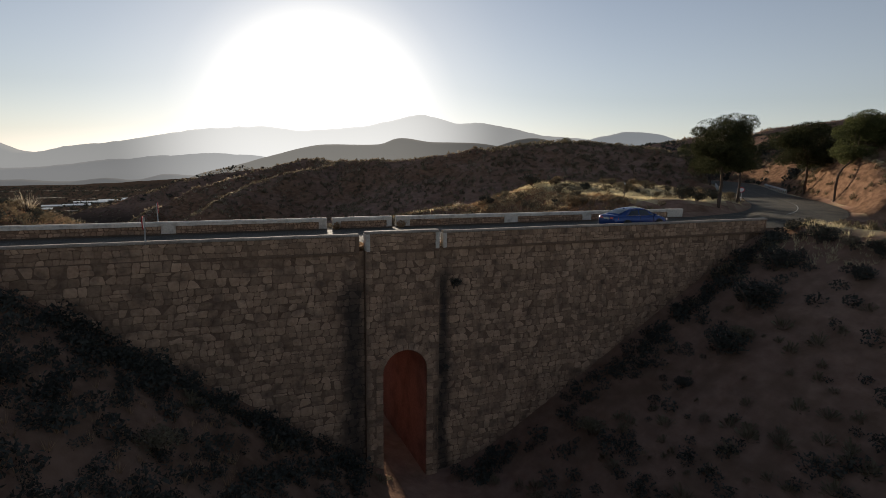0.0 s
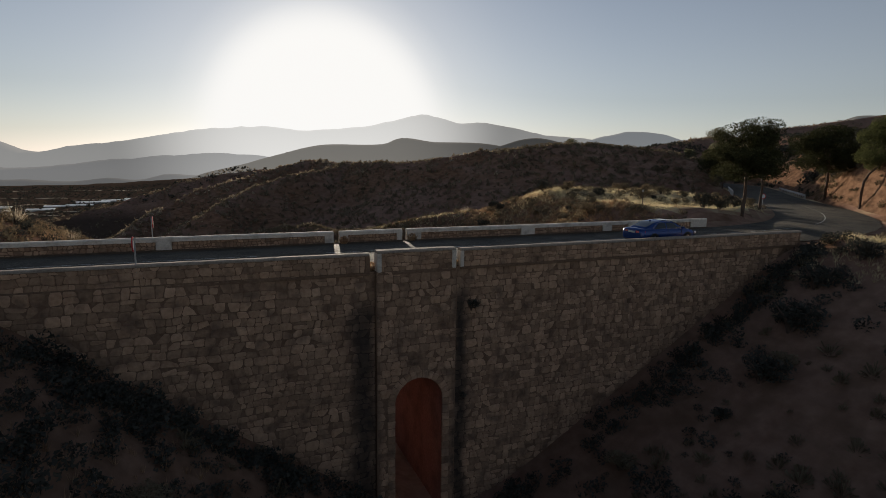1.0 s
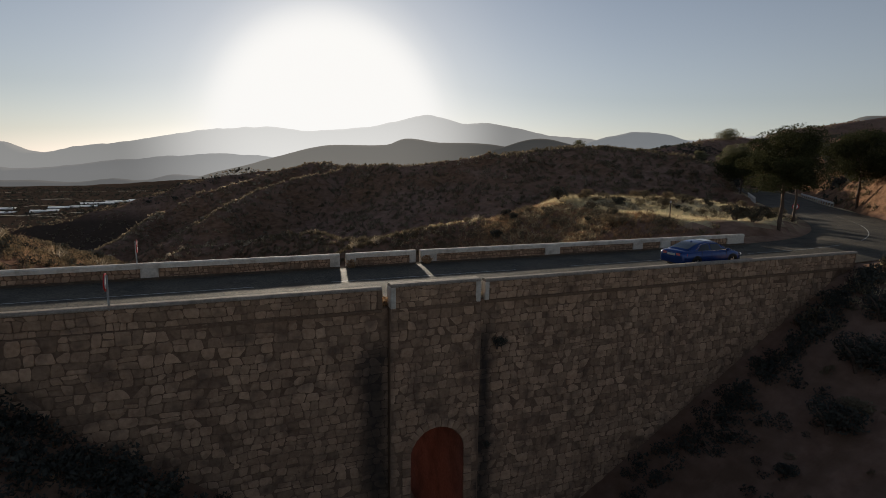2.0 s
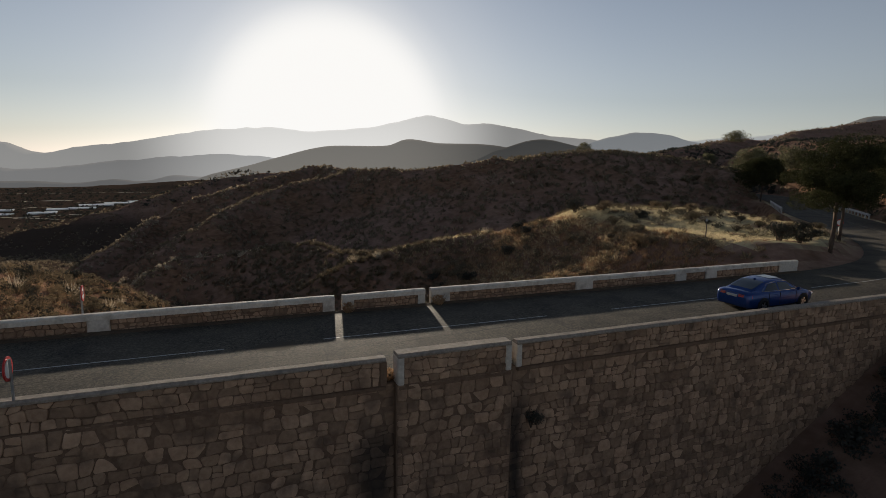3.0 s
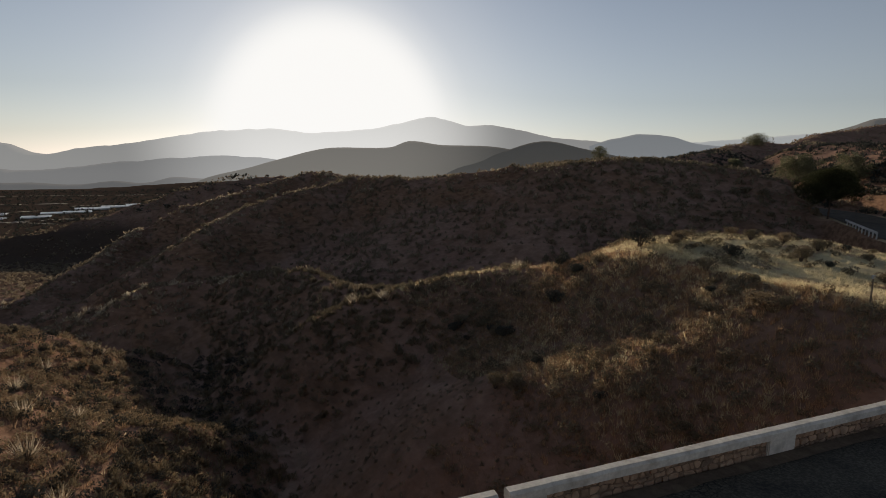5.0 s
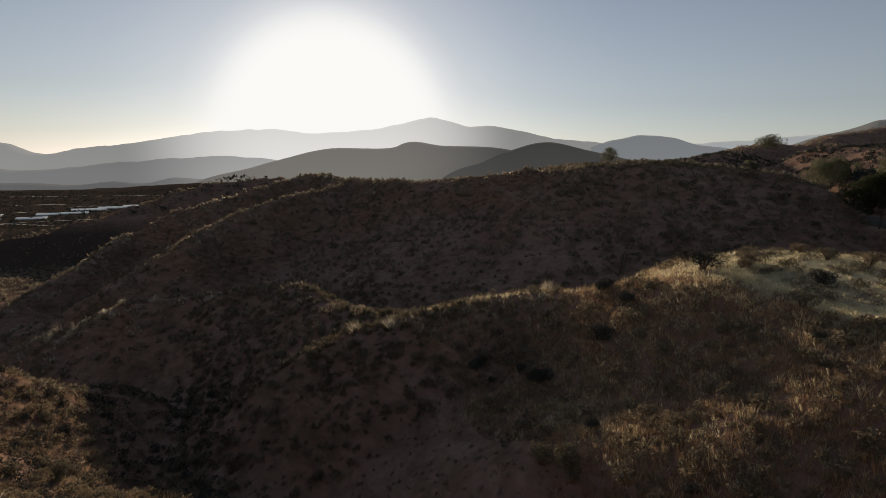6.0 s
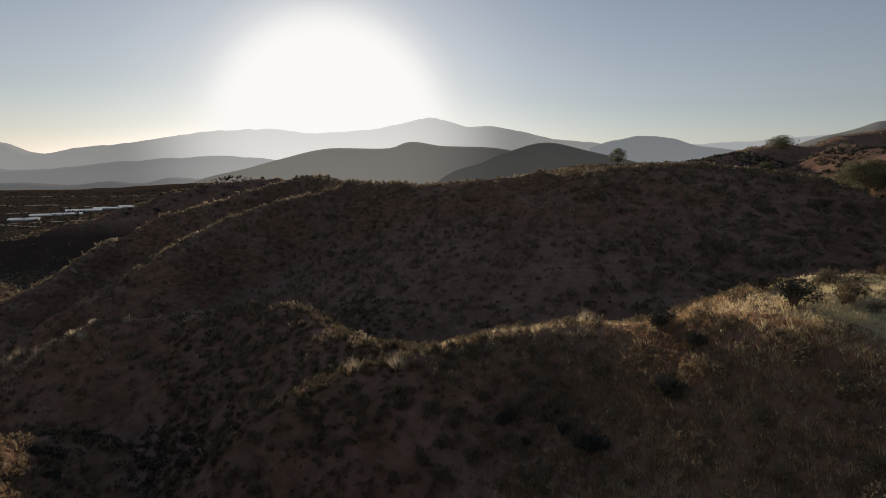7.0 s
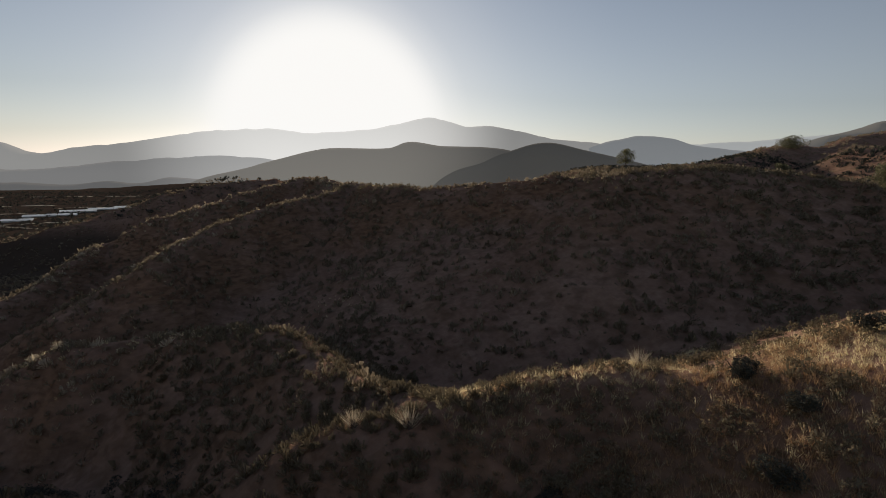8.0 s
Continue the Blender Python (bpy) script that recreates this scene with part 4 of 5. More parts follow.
pine(44.2, 38.2, 7.6, 2.75, 4.7, "dark green stone pine with a thick bare trunk beside the road", seed=3, base=8.4, clumps=110, fine=520)
pine(51.0, 42.0, 5.7, 1.25, 2.6, "slim dark green pine with a bare trunk beside the road", seed=5, lean=(-0.3, -0.2), base=8.5, clumps=44, fine=420)
pine(69.0, 48.0, 7.9, 3.6, 4.8, "broad dark pine on the outer side of the bend", seed=8, base=8.9, leaf=0.085, fine=420, clumps=96)
pine(61.2, 39.7, 8.2, 3.3, 4.6, "sunlit green pine with a bent pale trunk at the cut bank", seed=11, lean=(3.2, -0.6), bend=True, leaf=0.07, fine=560, needles=SUNLIT_NEEDLES, clumps=90)
pine(86.6, 76.8, 6.6, 3.5, 4.4, "dark flat-topped pine beside the bend of the road", seed=14, leaf=0.1, fine=330, clumps=96)
pine(70.5, 37.0, 5.5, 3.0, 4.0, "dense pine on top of the cut bank", seed=19, leaf=0.085, fine=420)


def broadleaf(x, y, tall, wide, label, seed, base=None, fine=150):
    z = height_at(x, y) if base is None else base
    tree = thing("broadleaf_tree", x, y, z, label, "tree")
    r, nr = random.Random(seed), np.random.default_rng(seed)
    part("trunk", tube([(0, 0, -0.3), (0.1, 0, tall * 0.3), (0, 0.1, tall * 0.75)], [0.16, 0.12, 0.04], 7), BARK, tree, smooth=True)
    cloud = []
    for i in range(46):
        up = r.uniform(0.3, 1.0)
        rad = wide * 0.5 * math.sin(math.pi * min(0.95, up * 0.85)) * r.uniform(0.2, 1)
        a = r.uniform(0, 6.28)
        c = (rad * math.cos(a), rad * math.sin(a), tall * up * 0.95)
        cloud.append(leaf_cloud(nr, c, (wide * 0.15, wide * 0.15, wide * 0.13), fine, 0.17))
        if i % 6 == 0:
            part("limb", tube([(0, 0, tall * 0.3), c], [0.06, 0.02], 5), BARK, tree)
    triangles_object("crown", np.concatenate(cloud), OLIVE, tree)


OLIVE = mat("grey_green_leaves", (0.095, 0.09, 0.047), (0.185, 0.17, 0.09), rough=0.7, fine=2, coarse=0.5, bump=0, island=0.35, gloss=0.25, thin=0.35)
broadleaf(231, 206, 5.2, 11.0, "airy grey-green tree on the skyline ridge", 31, height_at(231, 206) - 1.2, 330)
broadleaf(116.5, 103, 5.5, 8.5, "grey-green leafy tree above the bend of the road", 41, fine=300)
broadleaf(139, 195.6, 6.0, 6.0, "lone rounded tree on the hilltop", 33)
broadleaf(165, 160, 5.0, 6.5, "olive-green tree on the upper slope", 35)
broadleaf(150, 148, 4.0, 6.0, "olive-green tree on the upper slope", 37)
broadleaf(108, 88, 5.0, 6.0, "grey-green tree behind the cut bank", 39)


# ---- scrub and dry grass ----
def blade_tuft(nr, blades, tall, spread, wide):
    out = []
    for k in range(blades):
        a = nr.uniform(0, 2 * math.pi)
        o = nr.uniform(0, spread * 0.35) * np.array([math.cos(a), math.sin(a), 0])
        tip = o + np.array([math.cos(a) * spread * nr.uniform(0.3, 1), math.sin(a) * spread * nr.uniform(0.3, 1), tall * nr.uniform(0.6, 1.1)])
        side = np.array([-math.sin(a), math.cos(a), 0]) * wide
        side = side * math.cos(k) + np.array([math.cos(a), math.sin(a), 0]) * wide * math.sin(k)
        out += [o - side, o + side, tip]
    return np.array(out)


def shrub_shape(nr, sprigs, wide):
    """A soft cushion of sprigs that fan out from the root, each widest at its tip."""
    az, up = nr.uniform(0, 2 * math.pi, sprigs), nr.uniform(0.0, 1.0, sprigs) ** 0.75
    flat = np.sqrt(1 - up * up)
    out = np.stack([np.cos(az) * flat, np.sin(az) * flat, up], 1)
    lump = 1 + 0.22 * np.sin(2 * az + nr.uniform(0, 6)) + 0.14 * np.sin(5 * az + nr.uniform(0, 6))
    tip = out * np.array([0.5, 0.5, 0.56]) * (lump * nr.uniform(0.84, 1.05, sprigs))[:, None]
    root = tip * nr.uniform(0.1, 0.5, sprigs)[:, None] - np.array([0, 0, 0.08])
    side = np.cross(out, nr.normal(size=(sprigs, 3)))
    side /= np.linalg.norm(side, axis=1)[:, None] + 1e-6
    side *= wide * nr.uniform(0.5, 1.3, sprigs)[:, None]
    lean = 0.5 * wide * nr.normal(size=(sprigs, 3))
    return np.stack([root, tip - side, tip + side + lean], 1).reshape(-1, 3)


def leafy_shape(nr, leaves, leaf):
    """A fluffy round bush: a skin of small leaves in a few overlapping lumps."""
    lumps = [leaf_cloud(nr, (nr.uniform(-0.2, 0.2), nr.uniform(-0.2, 0.2), nr.uniform(0.16, 0.34)), (0.32, 0.32, 0.26), leaves // 4, leaf, 1.5) for _ in range(4)]
    v = np.concatenate(lumps)
    v[:, 2] = np.maximum(v[:, 2], -0.1)
    return v


shapes = np.random.default_rng(77)
LEAFY = [leafy_shape(shapes, 92, 0.09) for _ in range(7)]
LEAFY_FAR = [leafy_shape(shapes, 28, 0.17) for _ in range(6)]
TUSSOCKS = [blade_tuft(shapes, 44, 0.48, 0.5, 0.0095) for _ in range(6)]
TUFTS = [blade_tuft(shapes, 11, 0.38, 0.26, 0.013) for _ in range(6)]
STALKS = [blade_tuft(shapes, 15, 0.42, 0.22, 0.0105) for _ in range(6)]
FAR_TUFTS = [blade_tuft(shapes, 9, 0.4, 0.3, 0.03) for _ in range(5)]
SHRUBS = [shrub_shape(shapes, 74, 0.034) for _ in range(7)]
SMALL_SHRUBS = [shrub_shape(shapes, 22, 0.075) for _ in range(7)]
FAR_SHRUBS = [shrub_shape(shapes, 11, 0.14) for _ in range(6)]
ROAD_XY = np.array([(p.x, p.y) for p in ROAD_LINE])


def free_ground(x, y):
    """True where nothing built stands: off the road and off the bridge."""
    d = np.full(x.shape, 1e9)
    for px, py in ROAD_XY:
        d = np.minimum(d, (x - px) ** 2 + (y - py) ** 2)
    return (d > 4.3 ** 2) & ~((x > -10) & (x < 38.5) & (y > 28.0) & (y < 37.2))


def slope_at(x, y):
    return np.hypot(land(x + 0.6, y) - land(x - 0.6, y), land(x, y + 0.6) - land(x, y - 0.6)) / 1.2


def sow(name, templates, areas, size, material, label, category, seed, patch=0.0, steep=9.0, sink=0.05, want=None):
    """Scatters plants over rectangles (x0, x1, y0, y1, count), in patches, into one mesh."""
    nr = np.random.default_rng(seed)
    chunks = []
    for x0, x1, y0, y1, count in areas:
        x, y = nr.uniform(x0, x1, count), nr.uniform(y0, y1, count)
        keep = free_ground(x, y)
        if patch:
            keep &= fractal(x, y, 7, 3, seed) + nr.uniform(-0.12, 0.12, count) > patch
        x, y = x[keep], y[keep]
        s = slope_at(x, y)
        keep = s < steep * nr.uniform(0.8, 1.2, len(s))
        if want is not None:
            keep &= want(x, y, s)
        x, y = x[keep], y[keep]
        z = land(x, y) - sink
        k = nr.integers(0, len(templates), len(x))
        turn, scale = nr.uniform(0, 6.283, len(x)), nr.uniform(size[0], size[1], len(x))
        for j, t in enumerate(templates):
            w = k == j
            c, s = np.cos(turn[w])[:, None], np.sin(turn[w])[:, None]
            sc = scale[w][:, None]
            v = np.stack([(t[:, 0] * c - t[:, 1] * s) * sc + x[w][:, None], (t[:, 0] * s + t[:, 1] * c) * sc + y[w][:, None], t[:, 2] * sc + z[w][:, None]], 2)
            chunks.append(v.reshape(-1, 3))
    ob = triangles_object(name, np.concatenate(chunks), material)
    return tagged(ob, label, category, kind="stuff")


def crest(x, y, s):
    """True on the brows, where the land falls away on both sides."""
    around = sum(land(x + 4 * math.cos(a), y + 4 * math.sin(a)) for a in (0, 1.57, 3.14, 4.71)) / 4
    return land(x, y) - around > 0.36


def above_bend(x, y):
    """The hillside on the outer side of the bend, clear of the bare cut beside the road."""
    d = np.full(x.shape, 1e9)
    for px, py in ROAD_XY:
        d = np.minimum(d, (x - px) ** 2 + (y - py) ** 2)
    return (d > np.where(x < 92, 5.4, 10.0) ** 2) & (x - y > 24)


def grassy(x, y, s):
    """The bare shaded end of the ravine's ridge bears no grass."""
    return (x > 24.5) | (x < 9) | (y < 52) | (y > 97)


def off_field(x, y, s):
    return ~((x > 38) & (x < 60) & (y > 40) & (y < 63)) & grassy(x, y, s)


sow("meadow_grass", TUFTS, [(38, 62, 41, 64, 17000)], (0.25, 0.7), STRAW, "pale gold dry grass on the level bank beside the road", "grass", 4, -0.25, 0.6)
sow("dry_grass", TUFTS, [(24, 48, 56, 80, 5500), (26, 40, 41, 58, 3000), (-12, 8, 37, 75, 350), (34, 46, 18, 30, 1200), (-10, 30, 97, 115, 900)], (0.5, 1.1), STRAW,
    "pale straw-coloured dry grass on banks and level ground", "grass", 5, -0.02, 0.75, want=grassy)
sow("russet_grass", STALKS, [(25, 44, 40, 66, 8000), (20, 42, 40, 72, 2500), (-12, 10, 38, 80, 1500), (-14, 6, 12, 28, 700)], (0.5, 1.1), RUST_GRASS,
    "russet dry grass stalks on the ravine slopes", "grass", 6, 0.0, 1.2, want=off_field)
sow("tussock_grass", TUSSOCKS, [(20, 42, 40, 72, 1800), (57, 92, 30, 54, 500)], (0.25, 0.62), OCHRE_GRASS,
    "ochre grass tussocks on the dry bank", "grass", 7, 0.0, 1.3, want=grassy)
sow("mound_grass", TUSSOCKS, [(-14, 9, 37, 80, 520)], (0.6, 1.35), OCHRE_GRASS,
    "tall ochre grass tussocks on the mound", "grass", 9, -0.08, 1.3)
sow("crest_grass", FAR_TUFTS, [(-40, 130, 96, 200, 16000)], (0.4, 1.1), STRAW,
    "straw-coloured dry grass on the hill crests", "grass", 8, 0.09, 0.9, want=crest)
sow("mound_scrub", LEAFY, [(-14, 4, 37, 82, 1050), (4, 12, 55, 72, 160)], (0.45, 1.25), SILVER_SCRUB,
    "pale rounded wormwood cushions on the mound", "scrub", 12, -0.4, 1.1)
sow("slope_scrub", LEAFY, [(20, 48, 40, 78, 1300), (-14, 9, 37, 82, 300)], (0.4, 1.2), SCRUB,
    "dusty olive-brown cushions of scrub on the dry bank", "scrub", 21, -0.12, 1.2, want=off_field)
sow("bank_cushions", LEAFY, [(24, 44, 40, 66, 620)], (0.35, 1.0), SILVER_SCRUB,
    "pale wormwood cushions among russet grass on the ravine bank", "scrub", 33, -0.05, 1.2, want=off_field)
sow("field_scrub", LEAFY, [(40, 62, 42, 64, 520)], (0.45, 1.0), SCRUB,
    "dusty olive cushions of scrub in dry grass", "scrub", 24, -0.1, 0.8)
sow("scrub", SHRUBS, [(-14, 60, 37, 100, 2000), (-16, 45, 8, 28, 900), (55, 105, 28, 70, 1500)], (0.3, 0.95), SCRUB,
    "dusty olive-brown scrub on the ravine slopes", "scrub", 11, -0.03, 1.3, want=off_field)
sow("pale_scrub", SHRUBS, [(-40, 60, 98, 210, 5200)], (0.35, 1.25), CREAM_SCRUB,
    "pale grey-green wormwood on the crests", "scrub", 22, 0.1, 1.1, want=crest)
sow("crest_scrub", SMALL_SHRUBS, [(-45, 60, 96, 200, 12000)], (0.3, 1.0), HILL_SCRUB,
    "dusty brown scrub along the crests", "scrub", 27, -0.2, 1.3, want=crest)
sow("hill_scrub", SMALL_SHRUBS, [(-45, 135, 76, 175, 10000), (60, 210, 100, 220, 2000)], (0.35, 1.3), HILL_SCRUB,
    "dusty brown scrub on the hillside", "scrub", 13, -0.14, 1.6)
sow("hill_bushes", SMALL_SHRUBS, [(-45, 135, 80, 175, 4200)], (0.5, 1.5), SCRUB,
    "dusty olive-brown rounded bushes dotted over the hillside", "scrub", 30, -0.05, 1.4)
sow("flank_bushes", LEAFY_FAR, [(58, 104, 76, 112, 1300)], (0.5, 1.5), SCRUB,
    "dusty olive bushes on the shaded flank of the large hill", "scrub", 35, -0.15, 1.6)
sow("bank_bushes", LEAFY_FAR, [(66, 116, 38, 86, 4200)], (0.9, 2.2), DARK_SCRUB,
    "dense dark bushes on the hillside above the bend", "scrub", 31, -0.12, 1.6, want=lambda x, y, s: above_bend(x, y))
sow("bank_scrub", FAR_SHRUBS, [(74, 130, 28, 64, 2500), (97, 130, 64, 100, 2500), (100, 200, 100, 220, 6500)], (0.7, 1.7), DARK_SCRUB,
    "dark scrub on the slopes above the road", "scrub", 23, -0.1, 1.0)
sow("plain_scrub", FAR_SHRUBS, [(-330, 90, 330, 900, 6000)], (1.4, 3.6), DARK_SCRUB,
    "dark orchard scrub on the far plain", "scrub", 15, -0.08, 1.4)
sow("far_scrub", FAR_SHRUBS, [(-160, 40, 172, 360, 9000), (-120, 320, 200, 540, 3200), (180, 420, 150, 330, 5000)], (0.6, 1.8), HILL_SCRUB,
    "brown scrub on the farther hills", "scrub", 14, -0.1, 1.4)
sow("bank_cover", SHRUBS, [(56, 92, 30, 56, 1250)], (0.3, 0.9), SCRUB,
    "low dusty scrub on the cut bank above the road", "scrub", 25, -0.3, 2.5)
sow("ravine_scrub", SHRUBS, [(8, 30, 64, 106, 1500), (3, 14, 37, 66, 300), (5, 13, 38, 62, 600), (17, 26, 69, 79, 180)], (0.35, 0.95), SCRUB,
    "low dusty scrub at the end of the ravine's ridge", "scrub", 26, -0.3, 2.5)
sow("slope_specks", SMALL_SHRUBS, [(9, 36, 38, 72, 3000)], (0.12, 0.4), HILL_SCRUB,
    "low dry plants scattered on the red slope", "scrub", 28, -0.2, 2.0)
sow("foot_scrub", LEAFY, [(-9, 11.5, 26.4, 28, 190), (16, 37, 26.4, 28, 190), (-18, 11, 6, 28, 1750), (18, 46, 6, 27.5, 520)], (0.4, 1.3), DARK_SCRUB,
    "dark scrub in the shaded ravine and along the foot of the bridge", "scrub", 29, -0.1, 1.6)
sow("dark_scrub", LEAFY, [(-14, 12, 38, 88, 2400)], (0.4, 1.05), DARK_SCRUB,
    "dark green-black scrub on the mound", "scrub", 16, -0.2, 1.6)

# single bushes that stand out
bush_rng = np.random.default_rng(90)
PROTO = []


def bush(x, y, size, material, label, stems=6, leaves=960):
    z = height_at(x, y)
    ob = thing("bush", x, y, z, label, "bush", "single bushes")
    r = random.Random(int(x * 100 + y))
    for k in range(stems):
        a = r.uniform(0, 6.28)
        part("stem", tube([(0, 0, -0.15), (0.12 * math.cos(a), 0.12 * math.sin(a), 0.3), (0.36 * math.cos(a), 0.36 * math.sin(a), 0.62)], [0.035, 0.025, 0.01], 5), BARK, ob)
    lumps = [leaf_cloud(bush_rng, (r.uniform(-0.26, 0.26), r.uniform(-0.26, 0.26), r.uniform(0.28, 0.6)), (0.3, 0.3, 0.24), leaves // 6, 0.042, 2.2) for _ in range(6)]
    triangles_object("foliage", np.concatenate(lumps), material, ob)
    ob.scale = (size, size, size * 0.85)
    return ob


PROTO.append((bush(39.2, 59.2, 2.1, DARK_SCRUB, "rounded dark bush on the brow of the dry bank"), DARK_SCRUB))
PROTO.append((bush(43.0, 54.6, 1.6, DARK_SCRUB, "rounded dark bush in dry straw grass"), DARK_SCRUB))
PROTO.append((bush(46.5, 52.0, 1.5, SCRUB, "dusty olive bush in dry straw grass"), SCRUB))
PROTO.append((bush(35.5, 46.0, 1.7, SILVER_SCRUB, "pale grey-green bush on the red bank"), SILVER_SCRUB))
r = random.Random(17)
for lo, hi, count, choice in (((40, 43), (60, 63), 30, (1, 2, 2, 3)), ((24, 42), (38, 66), 22, (1, 2, 2)), ((-10, 38), (4, 76), 30, (1, 2)), ((15, 13), (40, 26), 16, (1, 2)), ((-8, 12), (6, 26), 12, (1, 2))):
    for k in range(count):
        px, py = r.uniform(lo[0], hi[0]), r.uniform(lo[1], hi[1])
        if not free_ground(np.array([px]), np.array([py]))[0]:
            continue
        size = r.uniform(0.6, 1.6)
        copy_thing(PROTO[r.choice(choice)][0], Matrix.LocRotScale((px, py, height_at(px, py) - 0.05), Euler((0, 0, r.uniform(0, 6.28))), None) @ Matrix.Scale(size / 1.6, 4))
for px, py, size in ((42.8, 40.8, 2.2), (43.6, 39.9, 1.5), (47.6, 41.8, 1.3), (32.0, 59.6, 1.7), (28.6, 62.5, 1.1), (36.2, 64.5, 1.2), (49.5, 44.0, 1.7), (36.0, 24.5, 1.8), (33.5, 25.0, 2.2), (30.5, 24.0, 2.6), (27.5, 23.0, 2.2)):
    copy_thing(PROTO[1][0], Matrix.Translation((px, py, height_at(px, py) - 0.05)) @ Matrix.Scale(size / 1.6, 4))


def spiky(x, y, size, label):
    """A clump of long stiff blades, like a small yucca."""
    ob = thing("yucca", x, y, height_at(x, y), label, "yucca", "spiky plants")
    nr = np.random.default_rng(int(x * 10 + y * 7) % 9999)
    triangles_object("rosette", np.concatenate([blade_tuft(nr, 70, 0.7, 0.8, 0.013), blade_tuft(nr, 50, 0.95, 0.45, 0.012)]), CREAM_SCRUB, ob)
    part("crown_base", tube([(0, 0, -0.2), (0, 0, 0.1), (0, 0, 0.3)], [0.2, 0.16, 0.05], 7), BARK, ob)
    ob.scale = (size, size, size)
    return ob


plant = spiky(23.1, 71.7, 1.25, "pale spiky yucca on the crest of the ravine")
for px, py, size in ((20.8, 73.9, 1.1), (34.5, 69, 1.0), (-4.5, 106.5, 1.1), (-6.5, 108.2, 1.2), (0.5, 106, 0.9), (-1.0, 63.5, 1.1), (0.8, 58.5, 1.0), (2.2, 54.0, 1.2), (-2.6, 60.0, 1.2), (1.6, 50.5, 1.1),
                     (3.2, 47.0, 1.0), (-3.5, 52.0, 1.1), (-4.6, 45.0, 1.3), (-7.0, 42.0, 1.2), (-1.2, 70.0, 1.0), (4.0, 51.0, 0.9), (2.6, 60.5, 0.9)):
    copy_thing(plant, Matrix.Translation((px, py, height_at(px, py))) @ Matrix.Scale(size / 1.25, 4))


def weed(x, y, z, size, material, label):
    ob = thing("weed", x, y, z, label, "weed", "weeds at the parapet gaps")
    nr = np.random.default_rng(int(x * 10))
    triangles_object("tuft", np.concatenate([blade_tuft(nr, 60, 0.42, 0.36, 0.014), leaf_cloud(nr, (0, 0, 0.2), (0.24, 0.2, 0.2), 160, 0.06, 1.6)]), material, ob)
    ob.scale = (size, size, size)


weed(12.05, 35.7, 8.34, 1.05, RUST_GRASS, "russet dry weed at the foot of the whitewashed parapet")
weed(15.85, 35.68, 8.34, 1.1, RUST_GRASS, "russet dry weed at the foot of the whitewashed parapet")
weed(11.72, 28.9, 8.24, 0.9, RUST_GRASS, "reddish dry weed in the gap of the stone parapet")
weed(15.46, 28.95, 8.24, 0.7, RUST_GRASS, "reddish dry weed in the gap of the stone parapet")
weed(15.55, 28.95, 8.24, 0.55, STRAW, "dry straw weed in the gap of the stone parapet")


# ---- road furniture ----
def disc(radius, depth, sides=28, hole=0.0):
    """A flat disc, or a ring, that faces +x."""
    bm = bmesh.new()
    rims = []
    for x in (0, depth):
        rims.append([bm.verts.new((x, radius * math.cos(a), radius * math.sin(a))) for a in (2 * math.pi * k / sides for k in range(sides))])
        rims.append([bm.verts.new((x, hole * math.cos(a), hole * math.sin(a))) for a in (2 * math.pi * k / sides for k in range(sides))] if hole else None)
    a, ai, b, bi = rims
    for k in range(sides):
        j = (k + 1) % sides
        bm.faces.new((a[k], a[j], b[j], b[k]))
        if hole:
            bm.faces.new((ai[k], bi[k], bi[j], ai[j]))
            bm.faces.new((b[k], b[j], bi[j], bi[k]))
            bm.faces.new((a[j], a[k], ai[k], ai[j]))
    if not hole:
        bm.faces.new(a[::-1])
        bm.faces.new(b)
    return bm


def moved(bm, x, y, z):
    bmesh.ops.translate(bm, verts=bm.verts, vec=(x, y, z))
    return bm


def round_sign(x, y, base, middle, turn, radius, label, marks):
    """A round traffic sign on a post; it faces the way of turn, in degrees from +x."""
    ob = thing("road_sign", x, y, base, label, "road sign", "round road signs")
    h = middle - base
    part("post", tube([(0, 0, -0.3), (0, 0, h + radius * 0.8)], [0.03, 0.03], 8), STEEL, ob)
    plate = part("plate", moved(disc(radius, 0.02), 0.032, 0, h), SIGN_WHITE, ob)
    part("red_ring", moved(disc(radius * 1.01, 0.03, hole=radius * 0.76), 0.03, 0, h), SIGN_RED, plate)
    if marks:
        part("mark", box(0.05, 0.058, -radius * 0.5, -radius * 0.05, h - 0.05, h + 0.08, 0.003), SIGN_RED, plate, "red car-shaped bar")
        part("mark", box(0.05, 0.058, radius * 0.05, radius * 0.5, h - 0.05, h + 0.08, 0.003), BLACK, plate, "black car-shaped bar")
    ob.rotation_euler = (0, 0, radians(turn))
    return ob


round_sign(3.25, 28.82, 8.95, 9.72, 180, 0.27, "round red and white traffic sign on the stone parapet", True)
round_sign(3.1, 36.1, 8.95, 9.72, 3, 0.27, "round no-overtaking sign on the whitewashed parapet", True)
round_sign(62.9, 40.1, 8.8, 10.0, 208, 0.33, "round red-ringed traffic sign below the cut bank", False)
round_sign(53.4, 43.6, 8.6, 9.9, 205, 0.26, "round red-ringed traffic sign beside the pine trunks", False)

post = thing("marker_post", 38.4, 42.9, height_at(38.4, 42.9), "thin wooden post with a small white box on the dry bank", "post")
up = 10.5 - height_at(38.4, 42.9)
part("pole", tube([(0, 0, -0.3), (0.02, 0, up * 0.5), (0, 0, up)], [0.045, 0.04, 0.035], 7), WOOD, post)
part("cap_box", box(-0.07, 0.07, -0.05, 0.05, up - 0.02, up + 0.14, 0.012), STEEL, post)


